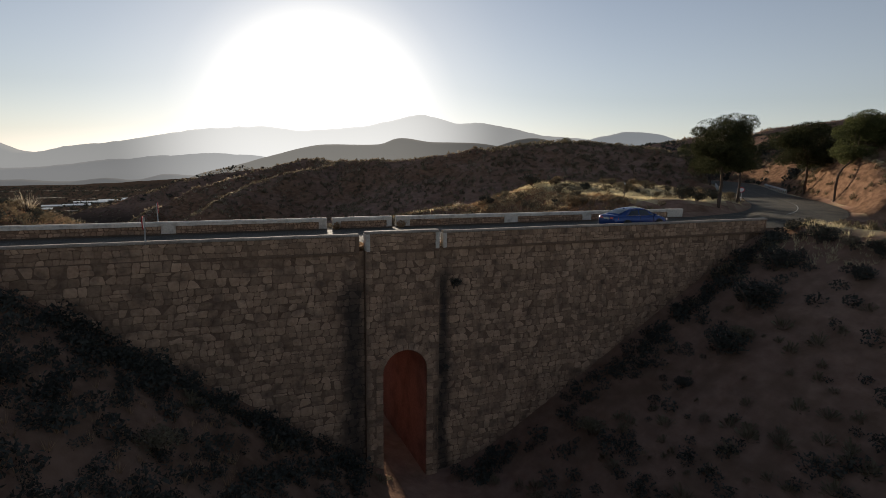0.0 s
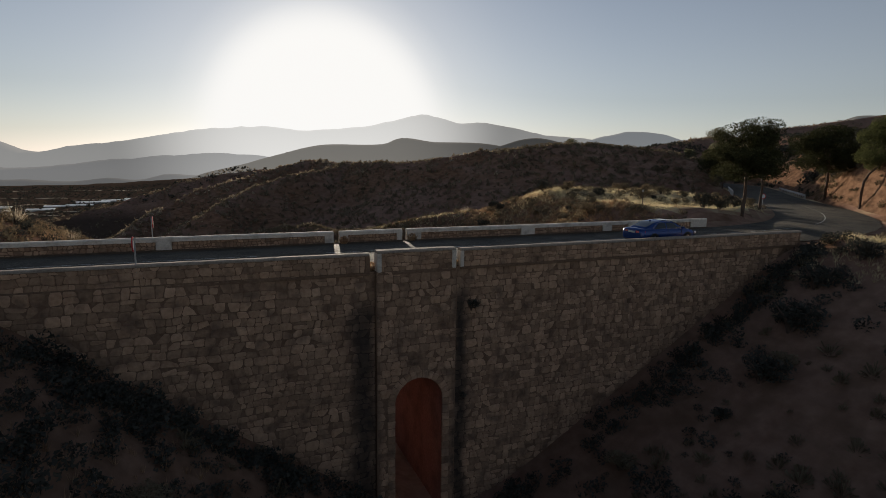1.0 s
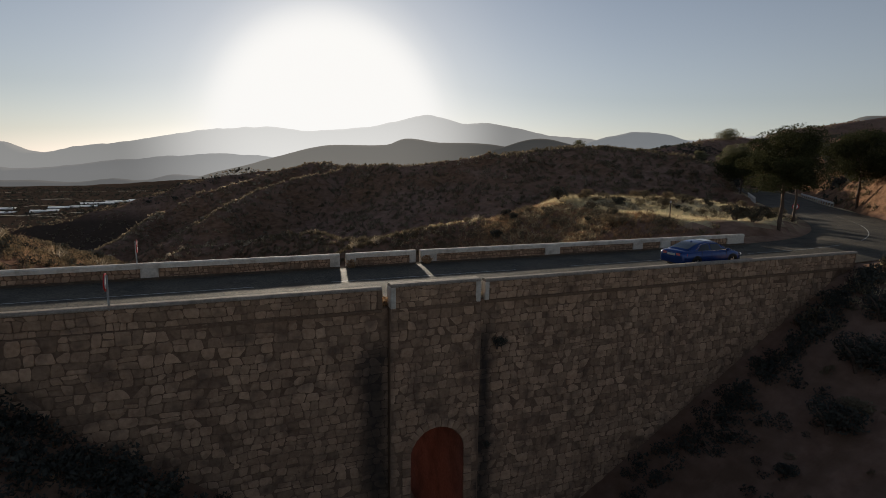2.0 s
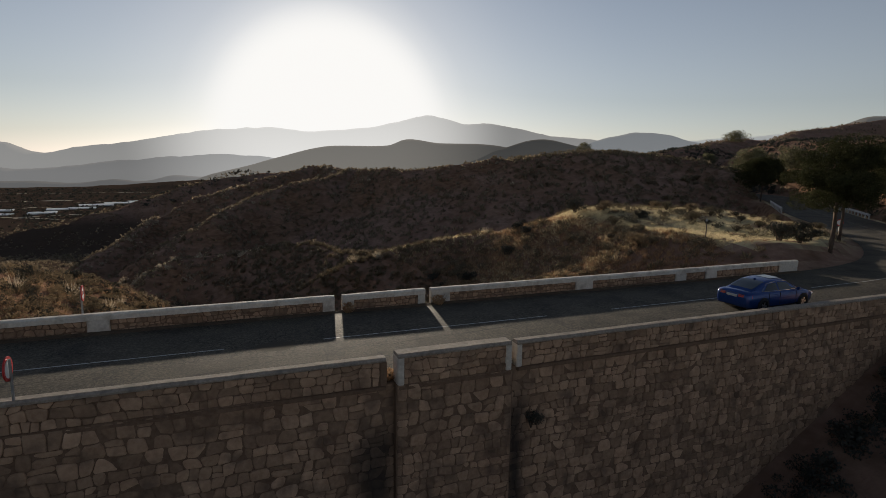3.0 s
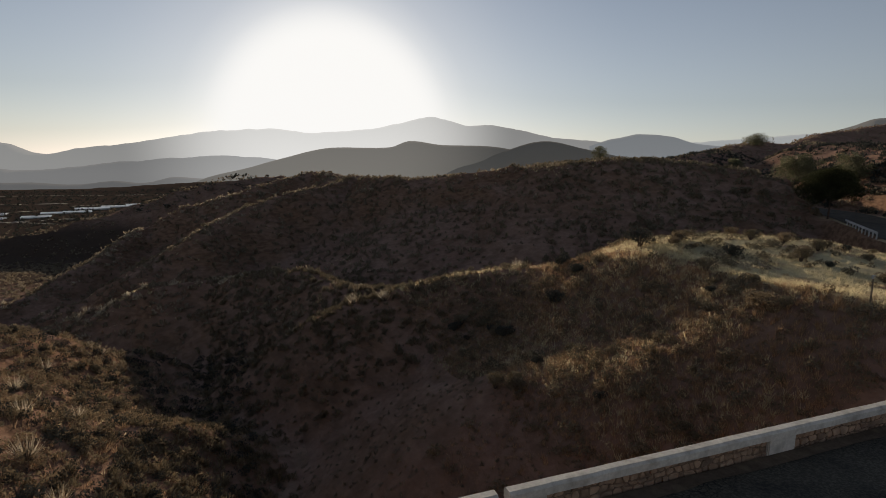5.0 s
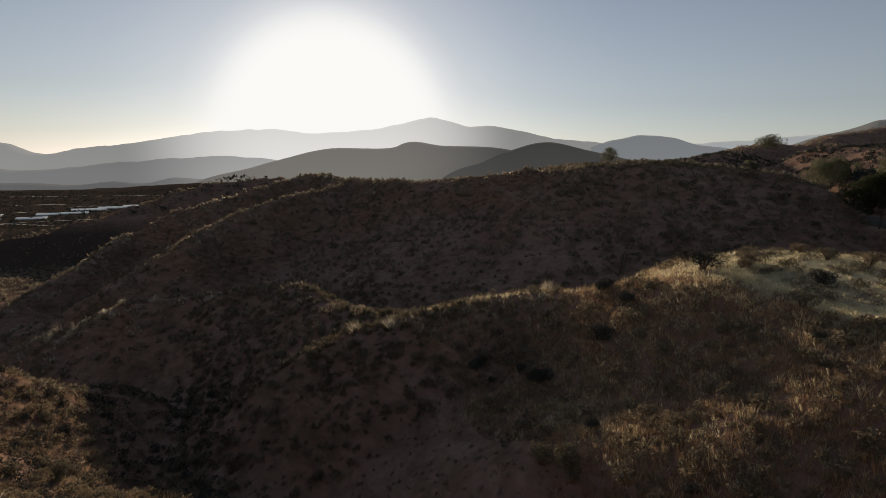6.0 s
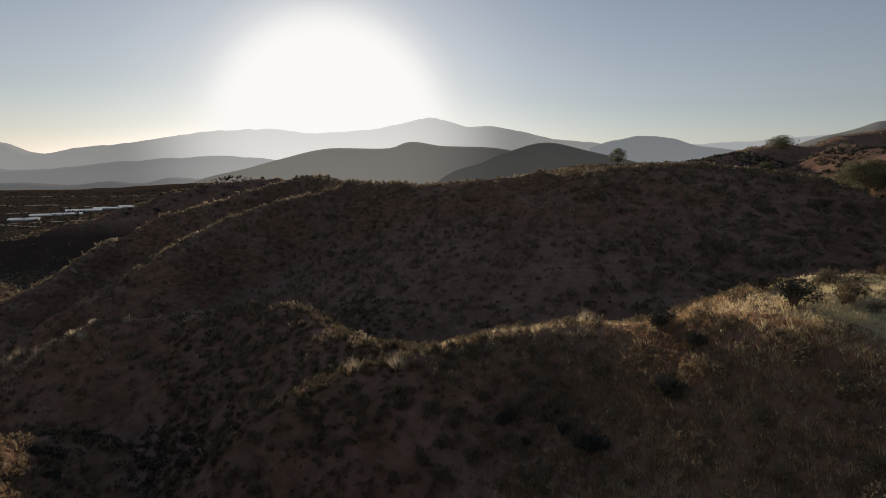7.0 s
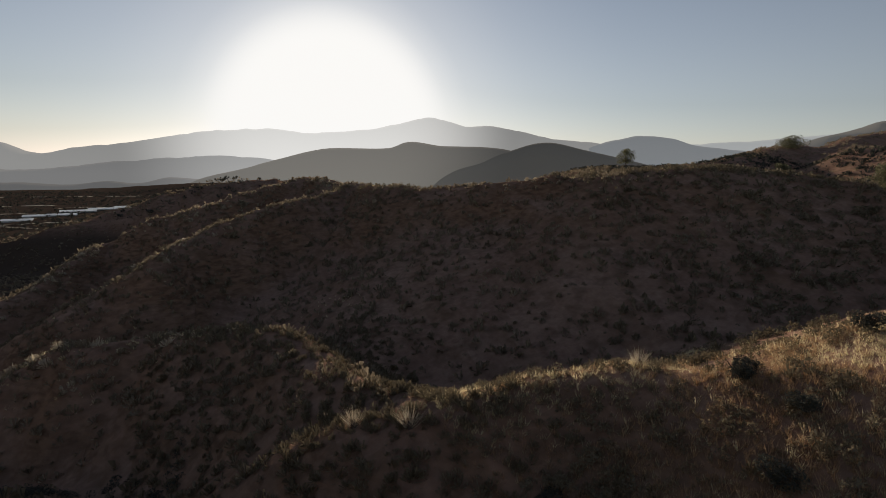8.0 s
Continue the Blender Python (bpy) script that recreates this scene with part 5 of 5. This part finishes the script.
def guard_rail(a, b, label):
    """A white painted low rail on posts, from a to b."""
    a, b = Vector(a), Vector(b)
    ob = thing("guard_rail", a.x, a.y, a.z, label, "guard rail", "road guard rails")
    run = b - a
    length = run.length
    turn = math.atan2(run.y, run.x)
    part("beam", box(0, length, -0.06, 0.06, 0.42, 0.66, 0.03), RAIL_WHITE, ob)
    k = 0.3
    while k < length:
        part("rail_post", box(k - 0.09, k + 0.09, -0.09, 0.02, -0.5, 0.5, 0.02), RAIL_WHITE, ob)
        k += 1.5
    ob.rotation_euler = (0, -math.atan2(run.z, math.hypot(run.x, run.y)), turn)


guard_rail((70.9, 61.5, 8.7), (81.6, 71.3, 8.75), "thin pale guard rail on the inner side of the bend")
guard_rail((72.2, 52.4, 8.7), (88.0, 67.4, 8.75), "low white guard rail on the outer side of the bend")

# ---- greenhouses on the plain ----
green_rng = random.Random(5)
GREEN = [(-121, 520, 18, 16), (-117, 556, 20, 16), (-103, 560, 20, 16), (-98, 590, 26, 18), (-84, 612, 22, 16), (-72, 632, 12, 20), (-150, 512, 24, 14), (-160, 545, 26, 14), (-180, 530, 30, 14)]
for gx, gy, long, wide in GREEN:
    gz = height_at(gx, gy) - 0.3
    ob = thing("greenhouse", gx, gy, gz, "white plastic greenhouse on the far plain", "greenhouse", "greenhouses on the plain")
    part("wall", box(-long / 2, long / 2, -wide / 2, wide / 2, 0, 0.98), FAR_WALL, ob)
    bm = bmesh.new()
    prof = [(-wide / 2 - 0.2, 1.0), (-wide / 4, 1.2), (0, 1.3), (wide / 4, 1.2), (wide / 2 + 0.2, 1.0)]
    rows = [[bm.verts.new((gxx, py, pz)) for py, pz in prof] for gxx in (-long / 2 - 0.3, long / 2 + 0.3)]
    for k in range(4):
        bm.faces.new((rows[0][k], rows[0][k + 1], rows[1][k + 1], rows[1][k]))
    bm.faces.new(rows[0])
    bm.faces.new(rows[1][::-1])
    part("roof", bm, SHEETING, ob, "white plastic sheet roof")
    ob.rotation_euler = (0, 0, radians(green_rng.uniform(2, 14)))


# terraces and field edges between the greenhouses, their sunlit look put into pale earth
for k, (ax, ay, bx, by, wide) in enumerate(((-170, 470, -70, 500, 3.0), (-190, 505, -95, 470, 2.5), (-120, 620, -40, 640, 3.0), (-210, 560, -120, 575, 3.5), (-260, 640, -130, 660, 4.0), (-330, 780, -60, 800, 5.0))):
    verts, faces = [], []
    for i in range(41):
        t = i / 40
        tx, ty = ax + (bx - ax) * t, ay + (by - ay) * t + 4 * math.sin(3 * t + k)
        for o in (-wide / 2, wide / 2):
            verts.append((tx, ty + o, height_at(tx, ty + o) + 0.35))
        if i:
            faces.append((2 * i - 2, 2 * i, 2 * i + 1, 2 * i - 1))
    tagged(mesh_object("farm_track", verts, faces, PALE_EARTH), "pale earth terrace strip on the far plain", "track", kind="structure")


# ---- the car ----
def loft(sections):
    """Skins rings of points that have the same count, mirrored in y, and closes the ends."""
    bm = bmesh.new()
    rings = []
    for x, half in sections:
        ring = [(y, z) for y, z in half] + [(-y, z) for y, z in reversed(half) if y > 1e-6]
        rings.append([bm.verts.new((x, y, z)) for y, z in ring])
    n = len(rings[0])
    for a, b in zip(rings, rings[1:]):
        for k in range(n):
            bm.faces.new((a[k], a[(k + 1) % n], b[(k + 1) % n], b[k]))
    bm.faces.new(rings[0])
    bm.faces.new(rings[-1][::-1])
    return bm


def wheel(parent, x, y, side):
    bm = bmesh.new()
    prof = [(0.2, -0.09), (0.3, -0.11), (0.325, -0.08), (0.33, 0), (0.325, 0.08), (0.3, 0.11), (0.2, 0.09)]
    sides = 26
    rings = [[bm.verts.new((x + r * math.cos(a), y + o, 0.33 + r * math.sin(a))) for r, o in prof] for a in (2 * math.pi * k / sides for k in range(sides))]
    for k in range(sides):
        for j in range(len(prof)):
            bm.faces.new((rings[k][j], rings[k][(j + 1) % len(prof)], rings[(k + 1) % sides][(j + 1) % len(prof)], rings[(k + 1) % sides][j]))
    w = part("wheel", bm, BLACK, parent, "black tyre with a silver rim", smooth=True)
    hub = bmesh.new()
    face = y + side * 0.07
    for k in range(5):
        a = 2 * math.pi * k / 5
        c, s = math.cos(a), math.sin(a)
        quad = [(0.03, -0.05), (0.21, -0.035), (0.21, 0.035), (0.03, 0.05)]
        lo = [hub.verts.new((x + u * c - v * s, face - side * 0.03, 0.33 + u * s + v * c)) for u, v in quad]
        hi = [hub.verts.new((x + u * c - v * s, face, 0.33 + u * s + v * c)) for u, v in quad]
        hub.faces.new(hi)
        for q in range(4):
            hub.faces.new((lo[q], lo[(q + 1) % 4], hi[(q + 1) % 4], hi[q]))
    part("rim", hub, ALLOY, w, "silver five-spoke rim")
    ring = bmesh.new()
    rr = [[ring.verts.new((x + r * math.cos(a), face - side * d, 0.33 + r * math.sin(a))) for r, d in ((0.2, 0.0), (0.235, 0.0), (0.235, 0.05))] for a in (2 * math.pi * k / sides for k in range(sides))]
    for k in range(sides):
        for j in range(2):
            ring.faces.new((rr[k][j], rr[k][j + 1], rr[(k + 1) % sides][j + 1], rr[(k + 1) % sides][j]))
    part("rim_edge", ring, ALLOY, w)


def sedan(x, y, z, turn):
    car = thing("car", x, y, z, "blue four-door saloon car on the near lane of the bridge", "car")
    st = [(-2.36, 0.7, 0.36, 0.78, 0.86), (-2.33, 0.79, 0.3, 0.88, 0.97), (-2.18, 0.865, 0.24, 0.92, 1.0), (-1.75, 0.905, 0.2, 0.93, 1.01), (-1.4, 0.915, 0.2, 0.945, 1.0), (-0.5, 0.92, 0.19, 0.94, 0.97),
          (0.6, 0.92, 0.19, 0.93, 0.96), (1.05, 0.915, 0.2, 0.91, 0.98), (1.4, 0.91, 0.2, 0.87, 0.93), (1.8, 0.89, 0.21, 0.81, 0.86), (2.1, 0.83, 0.22, 0.72, 0.77), (2.28, 0.7, 0.25, 0.6, 0.66),
          (2.36, 0.5, 0.3, 0.5, 0.54)]
    secs = [(sx, [(0, lo), (hw * 0.88, lo), (hw * 0.98, lo + 0.12), (hw, (lo + zs) / 2), (hw * 0.985, zs - 0.07), (hw * 0.93, zs), (hw * 0.6, (zs + zt) / 2 + 0.03), (0, zt + 0.01)]) for sx, hw, lo, zs, zt in st]
    body = part("body", loft(secs), CAR_BLUE, car, "glossy blue body", smooth=True)
    gh = [(-1.95, 0.62, 0.6, 0.98, 1.02), (-1.6, 0.73, 0.62, 0.96, 1.14), (-1.2, 0.79, 0.59, 0.95, 1.295), (-0.85, 0.82, 0.585, 0.95, 1.375), (-0.4, 0.83, 0.59, 0.95, 1.42), (0.0, 0.83, 0.59, 0.94, 1.425),
          (0.35, 0.82, 0.58, 0.94, 1.385), (0.8, 0.79, 0.62, 0.95, 1.19), (1.28, 0.72, 0.69, 0.95, 0.98)]
    gsec = [(sx, [(0, zb - 0.1), (wb, zb - 0.1), (wb, zb), (wt + 0.035, zt - 0.06), (wt, zt - 0.025), (wt * 0.75, zt), (0, zt + 0.015)]) for sx, wb, wt, zb, zt in gh]
    part("cabin", loft(gsec), CAR_BLUE, car, "glossy blue roof and pillars", smooth=True)
    gx = [g[0] for g in gh]

    def cab(x, k):
        return float(np.interp(x, gx, [g[k] for g in gh]))

    def side_glass(x_lo, x_hi, u_lo, u_hi, s, name):
        """A side window between two x places, its corners following the cabin's flank."""
        bm = bmesh.new()
        rows = []
        for i in range(7):
            t = i / 6
            row = []
            for u in (0.1, 0.5, 0.88):
                x = (x_lo + (x_hi - x_lo) * t) if u < 0.3 else (u_lo + (u_hi - u_lo) * t) if u > 0.7 else ((x_lo + u_lo) / 2 + ((x_hi + u_hi) / 2 - (x_lo + u_lo) / 2) * t)
                wb, wt, zb, zt = cab(x, 1), cab(x, 2) + 0.035, cab(x, 3), cab(x, 4) - 0.06
                row.append(bm.verts.new((x, s * (wb + (wt - wb) * u + 0.008), zb + (zt - zb) * u)))
            rows.append(row)
        for a, b in zip(rows, rows[1:]):
            for k in range(2):
                bm.faces.new((a[k], a[k + 1], b[k + 1], b[k]))
        part(name, bm, CAR_GLASS, car, "dark tinted glass", smooth=True)

    def end_glass(x_lo, x_hi, name):
        bm = bmesh.new()
        rows = []
        for i in range(6):
            x = x_lo + (x_hi - x_lo) * i / 5
            wt, zt = cab(x, 2), cab(x, 4)
            rows.append([bm.verts.new((x, u * wt * 0.9, zt + 0.024 - 0.018 * abs(u) ** 2)) for u in (-1, -0.6, 0, 0.6, 1)])
        for a, b in zip(rows, rows[1:]):
            for k in range(4):
                bm.faces.new((a[k], a[k + 1], b[k + 1], b[k]))
        part(name, bm, CAR_GLASS, car, "dark tinted glass", smooth=True)

    end_glass(-1.82, -0.98, "rear_window")
    end_glass(0.46, 1.2, "windscreen")
    for s in (-1, 1):
        side_glass(-1.28, -0.36, -0.9, -0.36, s, "rear_side_window")
        side_glass(-0.28, 0.98, -0.28, 0.36, s, "front_side_window")
    part("sunroof", box(-0.35, 0.3, -0.38, 0.38, 1.438, 1.446, 0.003), CAR_GLASS, car, "dark glass sunroof")
    part("roof_aerial", box(-0.98, -0.84, -0.02, 0.02, 1.37, 1.43, 0.01), CAR_BLUE, car)
    for s in (-1, 1):
        part("window_trim", tube([(-1.42, s * 0.78, 0.985), (-0.9, s * 0.828, 0.965), (0.4, s * 0.828, 0.96), (1.05, s * 0.77, 0.965)], [0.013] * 4, 5), CHROME, car, "bright window line")
        part("window_trim", tube([(-1.42, s * 0.775, 0.99), (-0.98, s * 0.65, 1.3), (-0.4, s * 0.635, 1.365), (0.0, s * 0.636, 1.37), (0.36, s * 0.628, 1.325), (1.05, s * 0.765, 0.98)], [0.011] * 6, 5), CHROME, car)
        for hx in (-0.62, 0.42):
            part("door_handle", box(hx - 0.1, hx + 0.1, s * 0.915 - 0.012, s * 0.915 + 0.012, 0.8, 0.83, 0.008), CAR_BLUE, car)
        for dx in (-1.05, -0.3, 0.85):
            part("door_gap", box(dx - 0.006, dx + 0.006, s * 0.913 - 0.008, s * 0.913 + 0.008, 0.32, 0.92), BLACK, car)
        part("mirror", box(0.78, 0.98, s * 0.98 - 0.1, s * 0.98 + 0.1, 0.93, 1.06, 0.04), CAR_BLUE, car)
        lens = bmesh.new()
        plan = [(-2.375, 0.34), (-2.365, 0.6), (-2.3, 0.78), (-2.12, 0.875), (-2.08, 0.86), (-2.25, 0.7), (-2.3, 0.34)]
        low = [lens.verts.new((px, s * py, 0.75)) for px, py in plan]
        high = [lens.verts.new((px + 0.015, s * py * 0.985, 0.87)) for px, py in plan]
        lens.faces.new(low)
        lens.faces.new(high[::-1])
        for k in range(len(plan)):
            j = (k + 1) % len(plan)
            lens.faces.new((low[k], low[j], high[j], high[k]))
        part("tail_light", lens, TAIL_RED, car, "red wraparound tail light")
        part("headlight", box(2.06, 2.3, s * 0.66 - 0.13, s * 0.66 + 0.13, 0.58, 0.7, 0.04), LAMP_CLEAR, car, "clear headlight")
        for wx in (-1.39, 1.39):
            arch = bmesh.new()
            prof = [arch.verts.new((wx + 0.385 * math.cos(a), s * 0.9, 0.34 + 0.385 * math.sin(a))) for a in (math.pi * (-0.08 + 1.16 * k / 20) for k in range(21))]
            prof2 = [arch.verts.new((v.co.x, s * 0.926, v.co.z)) for v in prof]
            arch.faces.new(prof)
            arch.faces.new(prof2[::-1])
            for k in range(21):
                j = (k + 1) % 21
                arch.faces.new((prof[k], prof[j], prof2[j], prof2[k]))
            part("wheel_arch", arch, BLACK, car, "dark wheel arch")
            wheel(car, wx, s * 0.86, s)
    part("number_plate", box(-2.385, -2.36, -0.26, 0.26, 0.72, 0.83, 0.005), PLATE, car, "blank pale plate")
    part("bumper_trim", box(-2.35, -2.2, -0.72, 0.72, 0.36, 0.4, 0.015), CHROME, car, "bright strip on the rear bumper")
    part("boot_line", box(-2.36, -2.3, -0.62, 0.62, 0.885, 0.9, 0.004), BLACK, car)
    car.rotation_euler = (0, 0, radians(turn))
    car.scale = (0.88, 0.88, 0.88)
    return car


sedan(28.72, 30.75, 8.43, 2.5)

# ---- road surface details ----
def crack(points, wide, seed):
    r = random.Random(seed)
    verts, faces = [], []
    line = smooth_line([(px, py, 0) for px, py in points], 0.12)
    for p in line:
        o = r.uniform(-0.03, 0.03)
        w = wide * r.uniform(0.3, 1.0)
        z = 8.34 + crown((p.y - 32.45) / 3.5) + 0.003
        verts += [(p.x, p.y + o - w, z), (p.x, p.y + o + w, z)]
    for k in range(len(line) - 1):
        faces.append((2 * k, 2 * k + 2, 2 * k + 3, 2 * k + 1))
    ob = mesh_object("crack", verts, faces, CRACK)
    ob.parent = road


crack([(6.5, 30.5), (9, 30.9), (11.5, 31.0), (13.2, 31.35), (15.6, 31.5), (18.5, 31.9)], 0.022, 1)
crack([(8.0, 31.4), (10.2, 31.2), (12.2, 31.45)], 0.014, 2)
crack([(14, 30.6), (17, 30.9), (20.5, 31.0), (24, 31.3)], 0.016, 3)
crack([(-2, 31.6), (2, 31.3), (5.5, 31.5)], 0.018, 4)
verts = [(9.0, 32.17, 0)] + [(9.0 + 0.62 * math.cos(a) * (1 + 0.08 * math.sin(3 * a)), 32.17 + 0.46 * math.sin(a), 0) for a in (2 * math.pi * k / 24 for k in range(24))]
verts = [(vx, vy, 8.34 + crown((vy - 32.45) / 3.5) + 0.003) for vx, vy, _ in verts]
patch = mesh_object("tar_patch", verts, [(0, k + 1, (k + 1) % 24 + 1) for k in range(24)], TAR)
patch.parent = road


def verge(name, y0, y1, x0, x1, material, label, seed):
    """A thin uneven strip of washed-in earth at the foot of a parapet."""
    count = int((x1 - x0) / 0.3)
    verts, faces = [], []
    for k in range(count + 1):
        x = x0 + (x1 - x0) * k / count
        w = 0.22 + 0.2 * (0.5 + float(fractal(np.array([x]), np.array([seed * 3.1]), 1.6, 3, seed)[0]))
        inner = y0 + (w if y1 > y0 else -w)
        base = 8.34
        verts += [(x, y0, base + 0.06), (x, (y0 + inner) / 2, base + 0.045), (x, inner, base + crown((inner - 32.45) / 3.5) + 0.003)]
    for k in range(count):
        for j in range(2):
            faces.append((3 * k + j, 3 * k + 3 + j, 3 * k + 4 + j, 3 * k + 1 + j))
    ob = mesh_object(name, verts, faces if y1 < y0 else [f[::-1] for f in faces], material, smooth=True)
    return tagged(ob, label, "verge", kind="structure")


verge("verge_far", 35.9, 35.0, -9, 38, EARTH, "brown earth washed against the whitewashed parapet", 4)
verge("verge_near", 28.95, 30, -9, 37.4, EARTH, "brown earth washed against the stone parapet", 6)

# ---- rubble face of the bridge ----
ALONG = np.arange(-9, 38, 0.25)
FOOT = land(ALONG, np.full(len(ALONG), FACE - 0.5))


def above_ground(x, z):
    return z > np.interp(x, ALONG, FOOT) - 0.5


def off_arch(x, z, gap=0.0):
    if z < SPRING:
        return abs(x - ARCH_X) > ARCH_R + 0.34 + gap
    return math.hypot(x - ARCH_X, z - SPRING) > ARCH_R + 0.34 + gap


left = rubble(-8.9, 11.8, -4.0, TOP - 0.02, above_ground, (0.24, 0.38), (0.28, 0.6), seed=11)
right = rubble(15.38, 37.3, -4.0, TOP - 0.02, above_ground, (0.24, 0.38), (0.28, 0.6), seed=12)
middle = rubble(11.82, 15.36, -4.4, TOP - 0.02, off_arch, (0.24, 0.36), (0.28, 0.55), seed=13)
lay(left, FACE + 0.012, None, 0.032, pick=lambda a, b: a > 3 and b > 4.2, limit=150, seed=21)
lay(right, FACE + 0.012, None, 0.032, pick=lambda a, b: a < 24 and b > 4.5, limit=150, seed=22)
lay(middle, FACE - 0.228, None, 0.032, pick=lambda a, b: True, limit=260, seed=23)
for ob in [o for o in bpy.data.objects if o.parent is None and o.name.startswith(("stone", "rubble_stones"))]:
    on_bridge(ob)
# the arch ring
def wedge(x, z, turn, wide, tall, seed):
    r = random.Random(seed)
    k = r.uniform(0.95, 1.05)
    outline = [(-wide / 2 * k, -tall / 2), (wide / 2 * k, -tall / 2), (wide / 2 * 1.08, tall / 2 * k), (-wide / 2 * 1.08, tall / 2)]
    v, f = stone_body(outline, 0.06, r, 1)
    ob = mesh_object("arch_stone", v, f, STONE)
    ob.location, ob.rotation_euler = (x, FACE - 0.228, z), (0, turn, 0)
    on_bridge(ob)


for k in range(15):
    a = math.pi * (k + 0.5) / 15
    r = ARCH_R + 0.17
    wedge(ARCH_X - r * math.cos(a), SPRING + r * math.sin(a), a - math.pi / 2, 0.235, 0.33, k)
for s in (-1, 1):
    z = -3.2
    while z < SPRING - 0.1:
        wedge(ARCH_X + s * (ARCH_R + 0.17), z + 0.17, 0, 0.32, 0.32, int(z * 10) + s)
        z += 0.35

# a bush rooted in the wall, and one in the joint beside the arch
for px, pz, size in ((16.15, 6.3, 0.75), (15.75, 2.2, 0.45)):
    ob = copy_thing(PROTO[1][0], Matrix.Translation((px, FACE - 0.12, pz)) @ Matrix.Scale(size / 1.6, 4))
    tagged(ob, "dark bush rooted in the stone wall")
